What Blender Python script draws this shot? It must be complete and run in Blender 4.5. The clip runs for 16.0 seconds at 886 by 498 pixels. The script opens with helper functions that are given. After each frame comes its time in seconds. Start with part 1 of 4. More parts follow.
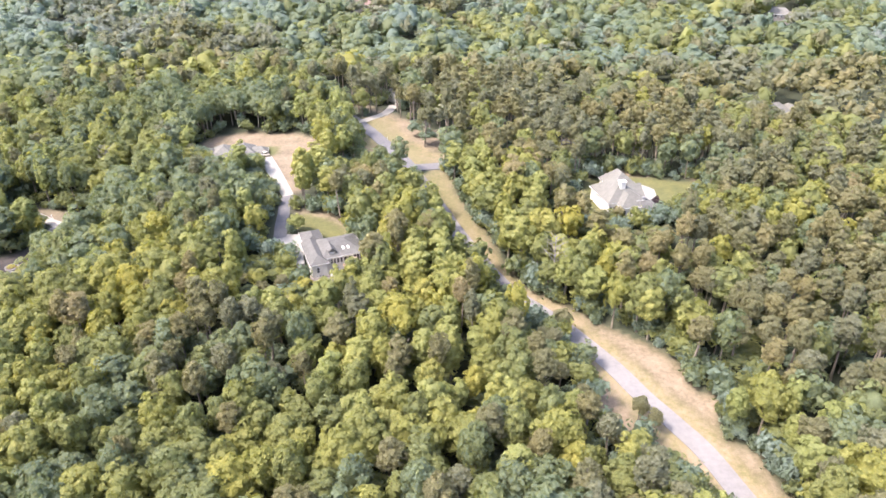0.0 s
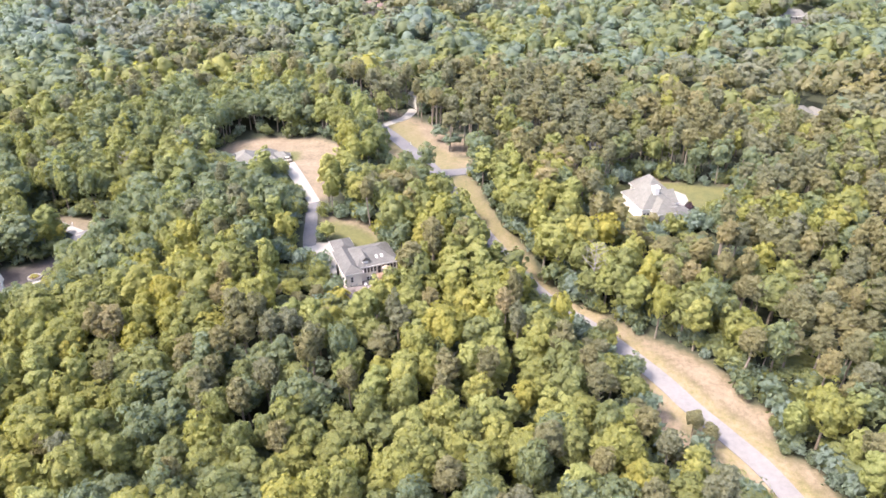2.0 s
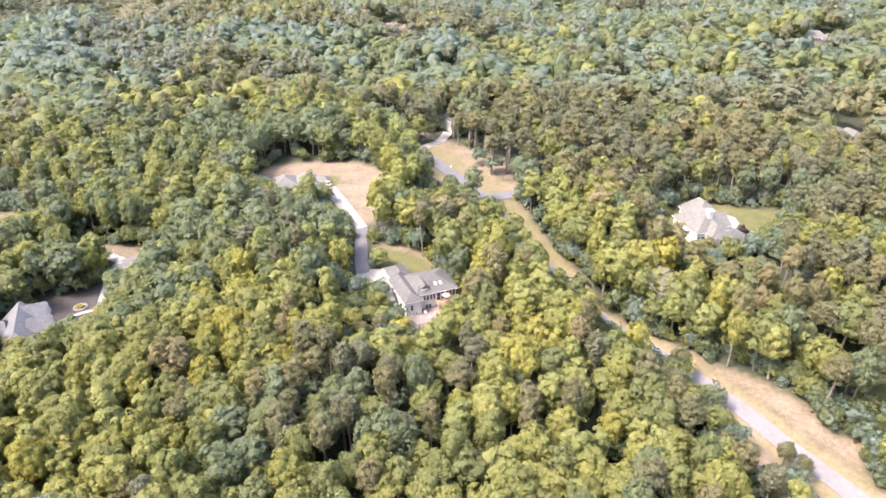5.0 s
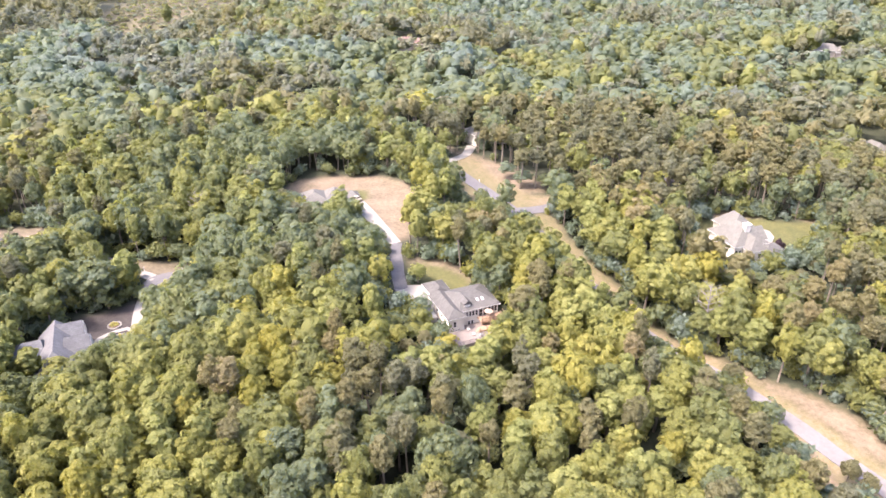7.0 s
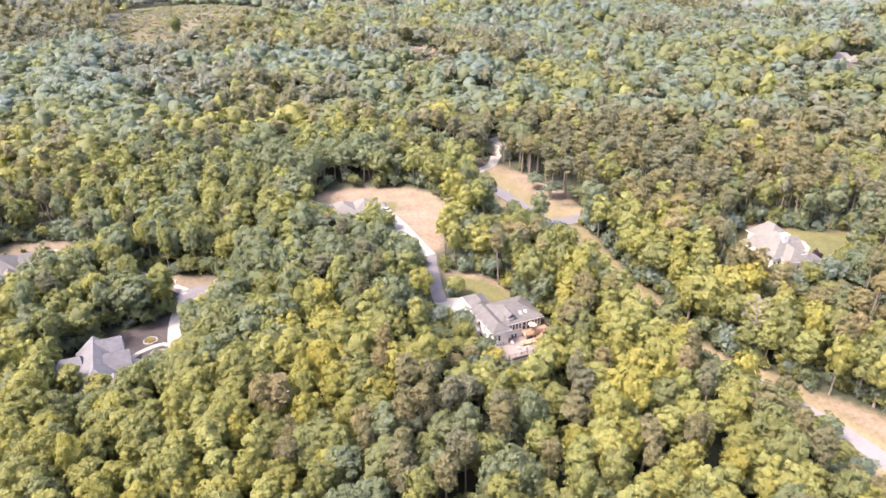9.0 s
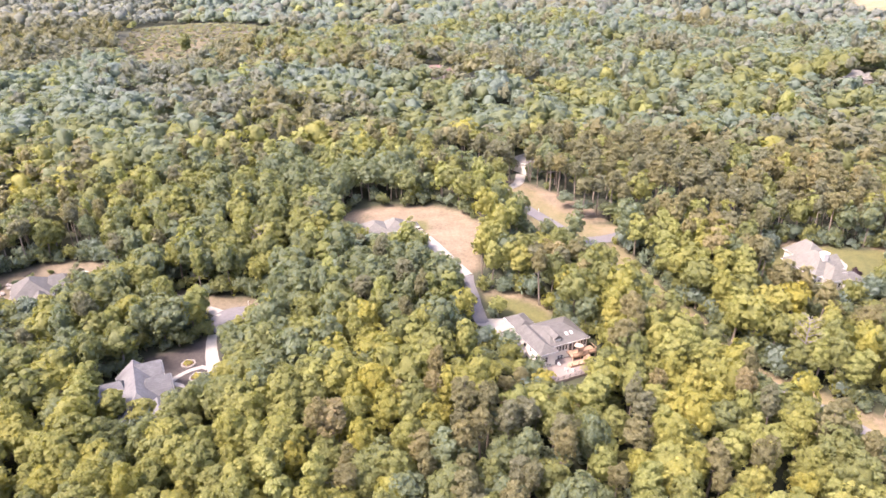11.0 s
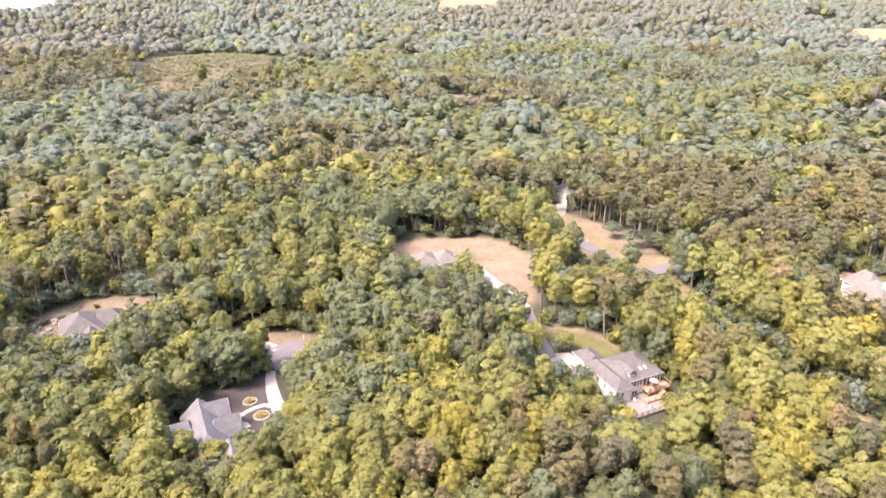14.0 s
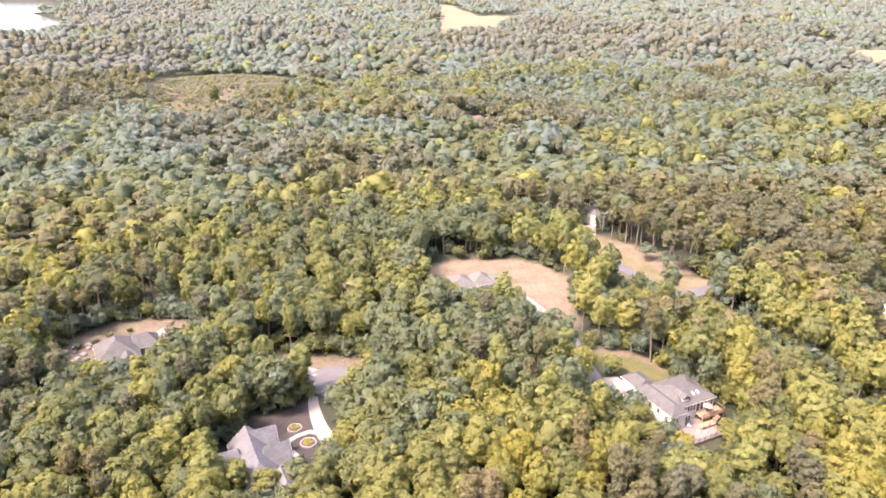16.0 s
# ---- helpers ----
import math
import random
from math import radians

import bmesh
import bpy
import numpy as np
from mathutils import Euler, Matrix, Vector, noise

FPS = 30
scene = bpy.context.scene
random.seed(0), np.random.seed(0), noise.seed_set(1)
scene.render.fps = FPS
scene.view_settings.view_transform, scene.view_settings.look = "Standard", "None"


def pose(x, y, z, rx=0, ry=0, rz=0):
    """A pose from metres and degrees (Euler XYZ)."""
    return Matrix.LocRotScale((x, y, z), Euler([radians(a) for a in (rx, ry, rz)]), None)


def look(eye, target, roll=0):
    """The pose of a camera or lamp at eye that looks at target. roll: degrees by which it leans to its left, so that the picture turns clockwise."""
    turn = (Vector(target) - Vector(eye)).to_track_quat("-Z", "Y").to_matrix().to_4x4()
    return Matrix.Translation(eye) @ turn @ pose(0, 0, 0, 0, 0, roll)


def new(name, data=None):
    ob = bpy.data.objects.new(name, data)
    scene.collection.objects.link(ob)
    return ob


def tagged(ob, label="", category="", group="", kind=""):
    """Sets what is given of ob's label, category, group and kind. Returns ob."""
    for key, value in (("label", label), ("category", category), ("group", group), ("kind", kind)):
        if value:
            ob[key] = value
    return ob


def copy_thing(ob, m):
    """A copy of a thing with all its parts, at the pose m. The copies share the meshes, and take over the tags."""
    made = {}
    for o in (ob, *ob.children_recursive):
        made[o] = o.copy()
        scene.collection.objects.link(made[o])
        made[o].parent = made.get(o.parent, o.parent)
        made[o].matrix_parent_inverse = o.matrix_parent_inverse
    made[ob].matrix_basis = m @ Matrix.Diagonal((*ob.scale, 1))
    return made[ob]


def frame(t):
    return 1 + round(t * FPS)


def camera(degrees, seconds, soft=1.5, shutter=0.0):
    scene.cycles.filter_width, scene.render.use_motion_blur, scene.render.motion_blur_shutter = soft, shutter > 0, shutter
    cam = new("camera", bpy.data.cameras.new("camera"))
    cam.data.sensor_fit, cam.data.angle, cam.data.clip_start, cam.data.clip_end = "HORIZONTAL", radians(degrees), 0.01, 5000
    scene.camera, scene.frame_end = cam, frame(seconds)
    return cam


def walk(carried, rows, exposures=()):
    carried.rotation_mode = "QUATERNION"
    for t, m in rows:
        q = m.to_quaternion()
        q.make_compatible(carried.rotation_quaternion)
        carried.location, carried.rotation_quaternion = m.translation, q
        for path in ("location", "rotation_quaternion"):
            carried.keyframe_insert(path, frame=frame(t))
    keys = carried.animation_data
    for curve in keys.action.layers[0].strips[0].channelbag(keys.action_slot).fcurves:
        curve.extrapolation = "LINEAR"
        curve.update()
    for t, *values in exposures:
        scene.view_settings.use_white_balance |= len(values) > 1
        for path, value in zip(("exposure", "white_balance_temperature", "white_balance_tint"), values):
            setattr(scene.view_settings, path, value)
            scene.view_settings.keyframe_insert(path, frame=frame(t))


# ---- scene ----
cam = camera(65.2, 16.0, 1.6)
METRES, EYE, TILT, LEAN, TURN = 106.0, 109.0, -30.2, 0.0, 0.0
ROWS = [
    (0.0, 0.0, 0.0, 0.0, 0.0, 0.0, -0.0),
    (0.5, -0.0267, 0.0112, 0.0066, -0.12, 0.01, 0.04),
    (1.0, -0.0534, 0.021, 0.0122, -0.24, 0.03, 0.08),
    (1.5, -0.0812, 0.0299, 0.0171, -0.37, 0.03, 0.09),
    (2.0, -0.1089, 0.038, 0.0216, -0.48, 0.03, 0.18),
    (2.5, -0.1372, 0.0455, 0.0258, -0.6, 0.02, 0.25),
    (3.0, -0.1664, 0.0524, 0.0294, -0.73, 0.0, 0.3),
    (3.5, -0.1959, 0.0587, 0.0335, -0.84, 0.04, 0.37),
    (4.0, -0.2259, 0.0647, 0.0374, -0.96, 0.49, 0.44),
    (6.5, -0.3775, 0.0919, 0.0522, -1.57, 2.49, 0.81),
    (7.0, -0.4075, 0.0976, 0.055, -1.68, 2.56, 0.88),
    (7.5, -0.4379, 0.1033, 0.0584, -1.79, 2.6, 0.94),
    (8.0, -0.4679, 0.109, 0.0618, -1.9, 2.72, 1.02),
    (8.5, -0.4974, 0.1146, 0.0656, -1.99, 2.93, 1.09),
    (9.0, -0.5277, 0.1204, 0.0689, -2.12, 3.25, 1.17),
    (11.5, -0.6829, 0.1519, 0.0877, -2.67, 4.91, 1.47),
    (12.0, -0.7148, 0.1585, 0.092, -2.78, 5.26, 1.52),
    (12.5, -0.7466, 0.1652, 0.0961, -2.88, 5.64, 1.57),
    (13.0, -0.7765, 0.1713, 0.0999, -2.98, 6.0, 1.6),
    (13.5, -0.8082, 0.1781, 0.104, -3.07, 6.38, 1.65),
    (14.0, -0.8401, 0.1849, 0.1076, -3.17, 6.78, 1.7),
    (14.5, -0.8724, 0.1919, 0.1119, -3.26, 7.15, 1.76),
    (15.0, -0.9046, 0.1986, 0.1162, -3.36, 7.54, 1.79),
    (15.5, -0.9362, 0.205, 0.1197, -3.43, 7.96, 1.8),
    (16.0, -0.9679, 0.2114, 0.1238, -3.52, 8.35, 1.83),
]

EXPOSURES = [(0.0, 2.34, 6350, 19), (7.0, 2.39, 6550, 25), (16.0, 2.39, 7050, 33)]
walk(cam, [(t, pose(0, 0, EYE, TILT, LEAN, TURN) @ pose(METRES * x, METRES * y, METRES * z, 90 + pitch, roll, yaw))
           for t, x, y, z, yaw, pitch, roll in ROWS], EXPOSURES)

# ---- world and sun: high hazy summer sun from the west ----
SUN_EL, SUN_AZ = radians(56), radians(-112)   # azimuth from +y, clockwise
world = bpy.data.worlds.new("sky")
scene.world = world
world.use_nodes = True
wn = world.node_tree
sky = wn.nodes.new("ShaderNodeTexSky")
sky.sky_type, sky.sun_disc, sky.sun_elevation, sky.sun_rotation = "NISHITA", False, SUN_EL, SUN_AZ
sky.air_density, sky.dust_density = 1.0, 4.0
wn.nodes["Background"].inputs[1].default_value = 0.15
wn.links.new(sky.outputs[0], wn.nodes["Background"].inputs[0])
sun = new("sun", bpy.data.lights.new("sun", "SUN"))
sun.data.energy, sun.data.angle, sun.data.color = 1.65, radians(9), (1.0, 0.93, 0.8)
sdir = Vector((math.sin(SUN_AZ) * math.cos(SUN_EL), math.cos(SUN_AZ) * math.cos(SUN_EL), math.sin(SUN_EL)))
sun.matrix_world = look(sdir * 300, (0, 0, 0))


# ---- materials ----
def material(name):
    m = bpy.data.materials.new(name)
    m.use_nodes = True
    return m, m.node_tree.nodes, m.node_tree.links, m.node_tree.nodes["Principled BSDF"]


def noise_node(n, l, scale, detail=4, vec=None, rough=0.6):
    t = n.new("ShaderNodeTexNoise")
    t.inputs["Scale"].default_value, t.inputs["Detail"].default_value, t.inputs["Roughness"].default_value = scale, detail, rough
    if vec:
        l.new(vec, t.inputs["Vector"])
    return t.outputs["Fac"]


def ramp_node(n, l, fac, stops):
    r = n.new("ShaderNodeValToRGB")
    e = r.color_ramp.elements
    while len(e) < len(stops):
        e.new(0.5)
    for k, (p, c) in zip(e, stops):
        k.position, k.color = p, (*c, 1)
    l.new(fac, r.inputs[0])
    return r.outputs[0]


def math_node(n, l, op, a, b):
    k = n.new("ShaderNodeMath")
    k.operation = op
    for i, v in enumerate((a, b)):
        if isinstance(v, (int, float)):
            k.inputs[i].default_value = v
        else:
            l.new(v, k.inputs[i])
    return k.outputs[0]


def mix_node(n, l, fac, a, b, blend="MIX"):
    k = n.new("ShaderNodeMix")
    k.data_type, k.blend_type = "RGBA", blend
    for sock, v in ((k.inputs[0], fac), (k.inputs[6], a), (k.inputs[7], b)):
        if isinstance(v, (int, float)):
            sock.default_value = v
        elif isinstance(v, tuple):
            sock.default_value = (*v, 1)
        else:
            l.new(v, sock)
    return k.outputs[2]


def bump_node(n, l, height, bsdf, dist, strength=0.6):
    b = n.new("ShaderNodeBump")
    b.inputs["Strength"].default_value, b.inputs["Distance"].default_value = strength, dist
    l.new(height, b.inputs["Height"])
    l.new(b.outputs[0], bsdf.inputs["Normal"])


def position(n):
    return n.new("ShaderNodeNewGeometry").outputs["Position"]


def leaf_material(name, stops, joined, ragged=True, bump=0.35):
    """Foliage: the tone of each tree from its object colour (or, in joined woods, its tone attribute), with grain at two scales."""
    m, n, l, b = material(name)
    pos = position(n)
    if joined:
        at = n.new("ShaderNodeAttribute")
        at.attribute_name = "tone"
        tone = at.outputs["Fac"]
    else:
        tone = n.new("ShaderNodeSeparateColor")
        l.new(n.new("ShaderNodeObjectInfo").outputs["Color"], tone.inputs[0])
        tone = tone.outputs[0]
    isl = n.new("ShaderNodeNewGeometry").outputs["Random Per Island"]
    j = math_node(n, l, "MULTIPLY_ADD", isl, 0.16)
    j.node.inputs[2].default_value = -0.08
    col = ramp_node(n, l, math_node(n, l, "ADD", tone, j), stops)
    fine = noise_node(n, l, 2.8, 5, pos, 0.75)
    f2 = ramp_node(n, l, fine, [(0.25, (0.68, 0.71, 0.76)), (0.75, (1.3, 1.27, 1.18))])
    col = mix_node(n, l, 1.0, col, f2, "MULTIPLY")
    l.new(col, b.inputs["Base Color"])
    b.inputs["Roughness"].default_value = 0.55
    b.inputs["Specular IOR Level"].default_value = 0.35
    bump_node(n, l, noise_node(n, l, 2.6, 4, pos, 0.7), b, bump, 0.9)
    tr = n.new("ShaderNodeBsdfTranslucent")
    l.new(mix_node(n, l, 1.0, col, (1.5, 1.45, 0.85), "MULTIPLY"), tr.inputs[0])
    mx = n.new("ShaderNodeMixShader")
    mx.inputs[0].default_value = 0.45
    l.new(b.outputs[0], mx.inputs[1])
    l.new(tr.outputs[0], mx.inputs[2])
    out = mx.outputs[0]
    if ragged:                                                 # gaps between the leaf sprays
        gap = n.new("ShaderNodeMixShader")
        l.new(math_node(n, l, "LESS_THAN", noise_node(n, l, 4.2, 2, pos, 0.6), 0.36), gap.inputs[0])
        l.new(out, gap.inputs[1])
        l.new(n.new("ShaderNodeBsdfTransparent").outputs[0], gap.inputs[2])
        out = gap.outputs[0]
    l.new(out, n["Material Output"].inputs[0])
    return m


# low stops of BROAD and PINE paint distance haze into the leaves: paler, bluer
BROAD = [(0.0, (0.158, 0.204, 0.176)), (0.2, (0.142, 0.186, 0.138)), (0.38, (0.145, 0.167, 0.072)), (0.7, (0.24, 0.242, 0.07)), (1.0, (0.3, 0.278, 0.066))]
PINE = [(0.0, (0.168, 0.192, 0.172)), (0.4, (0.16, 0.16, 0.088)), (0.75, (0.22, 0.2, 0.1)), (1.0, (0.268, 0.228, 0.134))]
GOLD = [(0.0, (0.204, 0.238, 0.094)), (0.6, (0.254, 0.268, 0.096)), (1.0, (0.315, 0.3, 0.09))]
leaf = {k: (leaf_material(k + "_leaves", s, False), leaf_material(k + "_leaves_woods", s, True), leaf_material(k + "_inner", s, False, False), leaf_material(k + "_inner_woods", s, True, False)) for k, s in (("broad", BROAD), ("pine", PINE), ("gold", GOLD))}


def plain(name, a, b, scale, rough=0.8, bump=0.0, metal=0.0, detail=5):
    """A surface whose colour wanders between a and b at two scales."""
    m, n, l, p = material(name)
    pos = position(n)
    f = math_node(n, l, "ADD", math_node(n, l, "MULTIPLY", noise_node(n, l, scale, detail, pos), 0.6), math_node(n, l, "MULTIPLY", noise_node(n, l, scale * 0.13, 3, pos), 0.4))
    l.new(ramp_node(n, l, f, [(0.32, a), (0.68, b)]), p.inputs["Base Color"])
    p.inputs["Roughness"].default_value, p.inputs["Metallic"].default_value = rough, metal
    if bump:
        bump_node(n, l, noise_node(n, l, scale * 2, 4, pos), p, bump)
    return m


bark = plain("bark", (0.112, 0.091, 0.07), (0.238, 0.203, 0.161), 3.0, 0.9, 0.05)
dead_wood = plain("dead_wood", (0.18, 0.162, 0.144), (0.3, 0.276, 0.252), 3.0, 0.9, 0.03)
asphalt = plain("asphalt", (0.085, 0.0829, 0.0867), (0.132, 0.128, 0.132), 1.2, 0.9, 0.02)
asphalt_old = plain("weathered_asphalt", (0.136, 0.128, 0.126), (0.192, 0.182, 0.176), 0.9, 0.9, 0.02)
concrete = plain("worn_concrete", (0.125, 0.116, 0.102), (0.18, 0.17, 0.152), 1.0, 0.85, 0.01)
concrete = plain("concrete", (0.212, 0.199, 0.176), (0.276, 0.265, 0.238), 1.0, 0.85, 0.01)
siding = plain("cream_siding", (0.537, 0.513, 0.45), (0.66, 0.631, 0.564), 2.0, 0.7)
trim_white = plain("white_trim", (0.587, 0.579, 0.555), (0.65, 0.643, 0.619), 2.0, 0.5)
brick_red = plain("brown_siding", (0.18, 0.12, 0.096), (0.24, 0.18, 0.144), 2.0, 0.8)
stone_wall = plain("stone", (0.165, 0.149, 0.132), (0.248, 0.226, 0.204), 2.0, 0.9, 0.04)
wood_deck = plain("deck_wood", (0.24, 0.155, 0.1), (0.36, 0.25, 0.17), 3.0, 0.7)
paver = plain("pavers", (0.158, 0.132, 0.119), (0.22, 0.19, 0.172), 2.5, 0.9, 0.01)
mulch = plain("mulch", (0.06, 0.05, 0.045), (0.12, 0.1, 0.09), 2.0, 0.95, 0.05)
cloth = plain("umbrella_cloth", (0.3, 0.22, 0.16), (0.38, 0.29, 0.22), 3.0, 0.9)
dark_paint = plain("dark_metal", (0.03, 0.03, 0.03), (0.06, 0.06, 0.06), 3.0, 0.4)
car_paint = plain("beige_paint", (0.3, 0.27, 0.216), (0.33, 0.3, 0.24), 2.0, 0.3)
soil_bed = plain("bed_soil", (0.12, 0.078, 0.06), (0.192, 0.132, 0.102), 2.0, 0.95, 0.04)
glass, gn, gl, gb = material("window_glass")
gb.inputs["Base Color"].default_value, gb.inputs["Roughness"].default_value = (0.03, 0.035, 0.04, 1), 0.08
lake_m, ln, ll, lb = material("lake_water")
lb.inputs["Base Color"].default_value, lb.inputs["Roughness"].default_value = (0.12, 0.15, 0.16, 1), 0.12
lb.inputs["Specular IOR Level"].default_value = 0.9
bump_node(ln, ll, noise_node(ln, ll, 0.4, 3, position(ln)), lb, 0.2, 0.3)


def shingles(name, a, b):
    m, n, l, p = material(name)
    pos = position(n)
    tc = n.new("ShaderNodeTexCoord").outputs["Object"]
    br = n.new("ShaderNodeTexBrick")
    br.inputs["Scale"].default_value = 1.0
    br.inputs["Brick Width"].default_value, br.inputs["Row Height"].default_value, br.inputs["Mortar Size"].default_value = 0.9, 0.28, 0.02
    br.inputs["Color1"].default_value, br.inputs["Color2"].default_value, br.inputs["Mortar"].default_value = (0.85, 0.85, 0.85, 1), (1.1, 1.1, 1.1, 1), (0.7, 0.7, 0.7, 1)
    l.new(tc, br.inputs["Vector"])
    c = ramp_node(n, l, noise_node(n, l, 0.5, 5, pos), [(0.3, a), (0.7, b)])
    l.new(mix_node(n, l, 1.0, c, br.outputs[0], "MULTIPLY"), p.inputs["Base Color"])
    p.inputs["Roughness"].default_value = 0.85
    bump_node(n, l, noise_node(n, l, 6.0, 3, pos), p, 0.02)
    return m


roof_grey = shingles("grey_shingles", (0.076, 0.074, 0.069), (0.108, 0.105, 0.098))
roof_slate = shingles("slate_shingles", (0.0975, 0.0995, 0.105), (0.146, 0.149, 0.152))
roof_tan = shingles("tan_shingles", (0.109, 0.105, 0.093), (0.145, 0.142, 0.125))
roof_red = shingles("red_brown_shingles", (0.146, 0.0944, 0.0772), (0.193, 0.133, 0.112))

# ---- the lie of the land ----
KNOTS = np.array([(30, 160, .5), (39, 147, 1), (60, 100, -1), (20, 140, 1.5), (2, 185, 5), (-5, 225, 9.5), (-18, 251, 10.3), (-30, 262, 11.5), (-66, 235, 9),
                  (-76, 254, 8), (-50, 203, 8.2), (-50, 184, 6.4), (-34, 162, 3), (-130, 178, -1.4), (-128, 207, .2), (-137, 160, -1.2), (-188, 215, 1.5),
                  (66, 205, 7.2), (92, 228, 7.5), (-60, 110, -1), (0, 100, -1), (120, 130, 3), (-150, 320, 9), (-52, 435, 15), (200, 420, 14), (-187, 413, 7)], float)
KNOTS = np.vstack([KNOTS, np.array([(-250, 605, 4), (0, 620, 8), (300, 700, 5), (-500, 900, -6), (0, 1100, 0), (600, 1100, 4), (0, 2200, 0), (-900, 2000, -14),
                                    (900, 2200, 6), (-250, 60, -2), (250, 60, 2)], float)])


def distance(px, py, poly, closed=True):
    """Distance of many points from a polyline; negative inside a closed one."""
    d, inside = np.full(px.shape, 1e9), np.zeros(px.shape, bool)
    ends = list(zip(poly, poly[1:] + poly[:1])) if closed else list(zip(poly, poly[1:]))
    for (ax, ay), (bx, by) in ends:
        ex, ey = bx - ax, by - ay
        t = np.clip(((px - ax) * ex + (py - ay) * ey) / (ex * ex + ey * ey + 1e-9), 0, 1)
        d = np.minimum(d, np.hypot(px - ax - t * ex, py - ay - t * ey))
        if closed and ay != by:
            inside ^= ((ay > py) != (by > py)) & (px < ex * (py - ay) / ey + ax)
    return np.where(inside, -d, d) if closed else d


LAKE = [(-760, 1300), (-735, 1380), (-930, 1900), (-1180, 2300), (-1150, 2500), (-1500, 3100), (-2700, 3100), (-2700, 1300)]


def height(x, y):
    x, y = np.atleast_1d(np.asarray(x, float)), np.atleast_1d(np.asarray(y, float))
    num, den = np.zeros_like(x), np.zeros_like(x)
    for kx, ky, kz in KNOTS:
        w = ((kx - x) ** 2 + (ky - y) ** 2 + 150.0) ** -1.6
        num, den = num + w * kz, den + w
    roll = 4.5 * np.clip((y - 320) / 130, 0, 1) * (np.sin(x / 61 + 1.3) * np.sin(y / 83 + 0.4) + 0.6 * np.sin(x / 37 + y / 51))
    roll = roll + 6.5 * np.clip((y - 480) / 140, 0, 1) * np.clip((1350 - y) / 250, 0, 1) * np.sin(x / 97 + y / 58 + 1.4 * np.sin(x / 140))
    basin = 14 * np.clip(-distance(x, y, LAKE) / 70, 0, 1) if y.max() > 1150 else 0
    return num / den + roll - basin


def hz(x, y):
    return float(height(x, y)[0])


ROAD = [(66, 60), (61, 84), (58.6, 92.2), (55, 104.1), (50.4, 112.4), (45.4, 120), (40.7, 129.2), (34.1, 140.6), (27.9, 150), (21.5, 157.9), (15.5, 166.5), (10.2, 175.6),
        (5.8, 185.4), (1.1, 198), (-3.6, 208.1), (-8, 218.5), (-12.5, 231), (-20.1, 245.8), (-29, 261.5), (-35.1, 272.3), (-46, 293), (-60, 320)]
BRANCH = [(-11, 229), (-1.8, 230.5), (8, 236), (30, 250), (55, 262)]
VERGE_R = [(67.2, 92.2), (65.3, 102.6), (59.9, 107), (60.6, 113.8), (66.2, 118.4), (59.1, 121), (56.4, 129.5), (51.5, 136.7), (45.5, 141.4), (39.3, 147), (33, 154.1),
           (27.6, 159.6), (23.4, 164.1), (17.6, 173.1), (14.4, 185.1), (10.1, 194.9), (4.5, 210.1), (1.5, 224)]
VERGE_L = [(55, 84), (48.5, 99.5), (33.2, 113), (35.4, 128), (29.5, 140)]
VERGES = [ROAD[1:16] + [(-3, 228)] + VERGE_R[::-1] + [(69, 84)], VERGE_L + ROAD[7:0:-1],
          [(-36, 272), (-27, 284), (-19.6, 273.5), (-12.9, 253.6), (-5.1, 243.5), (6, 241), (10, 237), (-12, 229)], [(-34, 262), (-31.5, 244), (-25, 236), (-15, 231), (-22, 246)]]
LITTER = [[(-35, 296), (-46.9, 303.8), (-33, 294), (-15, 275), (-2, 262), (2, 245), (-5, 243), (-13, 253), (-20, 273), (-27, 284)],
          [(-94, 250), (-91, 262), (-79, 267), (-60, 264), (-50, 256), (-44, 244), (-46, 226), (-49, 211), (-53, 211), (-60, 228), (-66, 238), (-80, 236)],
          [(-206, 211), (-203, 228), (-193, 236.5), (-178, 237.5), (-167, 228), (-163, 221), (-172, 214), (-188, 203)],
          [(-148, 217), (-132, 213), (-118, 210), (-110, 206), (-118, 204), (-132, 205)], [(48, 229), (62, 232), (76, 228), (70, 224), (60, 226)], [(88, 226), (97, 228), (96, 218), (90, 217)], [(-47, 199), (-38, 198), (-29, 192), (-26, 187.5), (-30, 187.6), (-37, 193.4), (-47, 195.6)]]
LAWN = [[(-48.2, 196.3), (-43, 197), (-36.4, 194.3), (-29.5, 189), (-29, 183), (-36, 184), (-46.3, 187)], [(50, 224), (62, 227), (74, 225), (82.6, 221), (90, 221.5), (90, 216), (80, 204), (72, 197), (62, 193), (52, 196), (46, 208)],
        [(-66, 238), (-58, 226), (-54, 211), (-57, 211), (-63, 220), (-70, 232)], [(-90, 246), (-80, 252), (-64, 252), (-62, 243), (-78, 234)]]
MULCH = [[(-143, 181), (-140.6, 183), (-134.3, 185), (-128.5, 190.5), (-125.5, 190), (-122.8, 181.5), (-119.4, 173.4), (-121.5, 161), (-125, 156), (-134, 160), (-142, 172)]]
OPEN_FAR = [[(-365, 839), (-343, 890), (-206, 785), (-186, 640), (-228, 612), (-236, 560), (-262, 535), (-304, 610)], [(57, 2600), (15, 1807), (-30, 1180), (80, 1330), (210, 1922), (130, 1990), (100, 2600)],
            [(540, 1040), (590, 1000), (520, 800), (445, 790), (500, 1000), (600, 1200), (630, 1180)], [(-193, 425), (-181, 427), (-179, 415), (-192, 414)]]
FORECOURT = [(-51, 182.2), (-50.8, 184.9), (-43.4, 185.2), (-41.8, 181), (-40.6, 175), (-39.4, 168), (-41.6, 167.4), (-44.2, 175.0)]
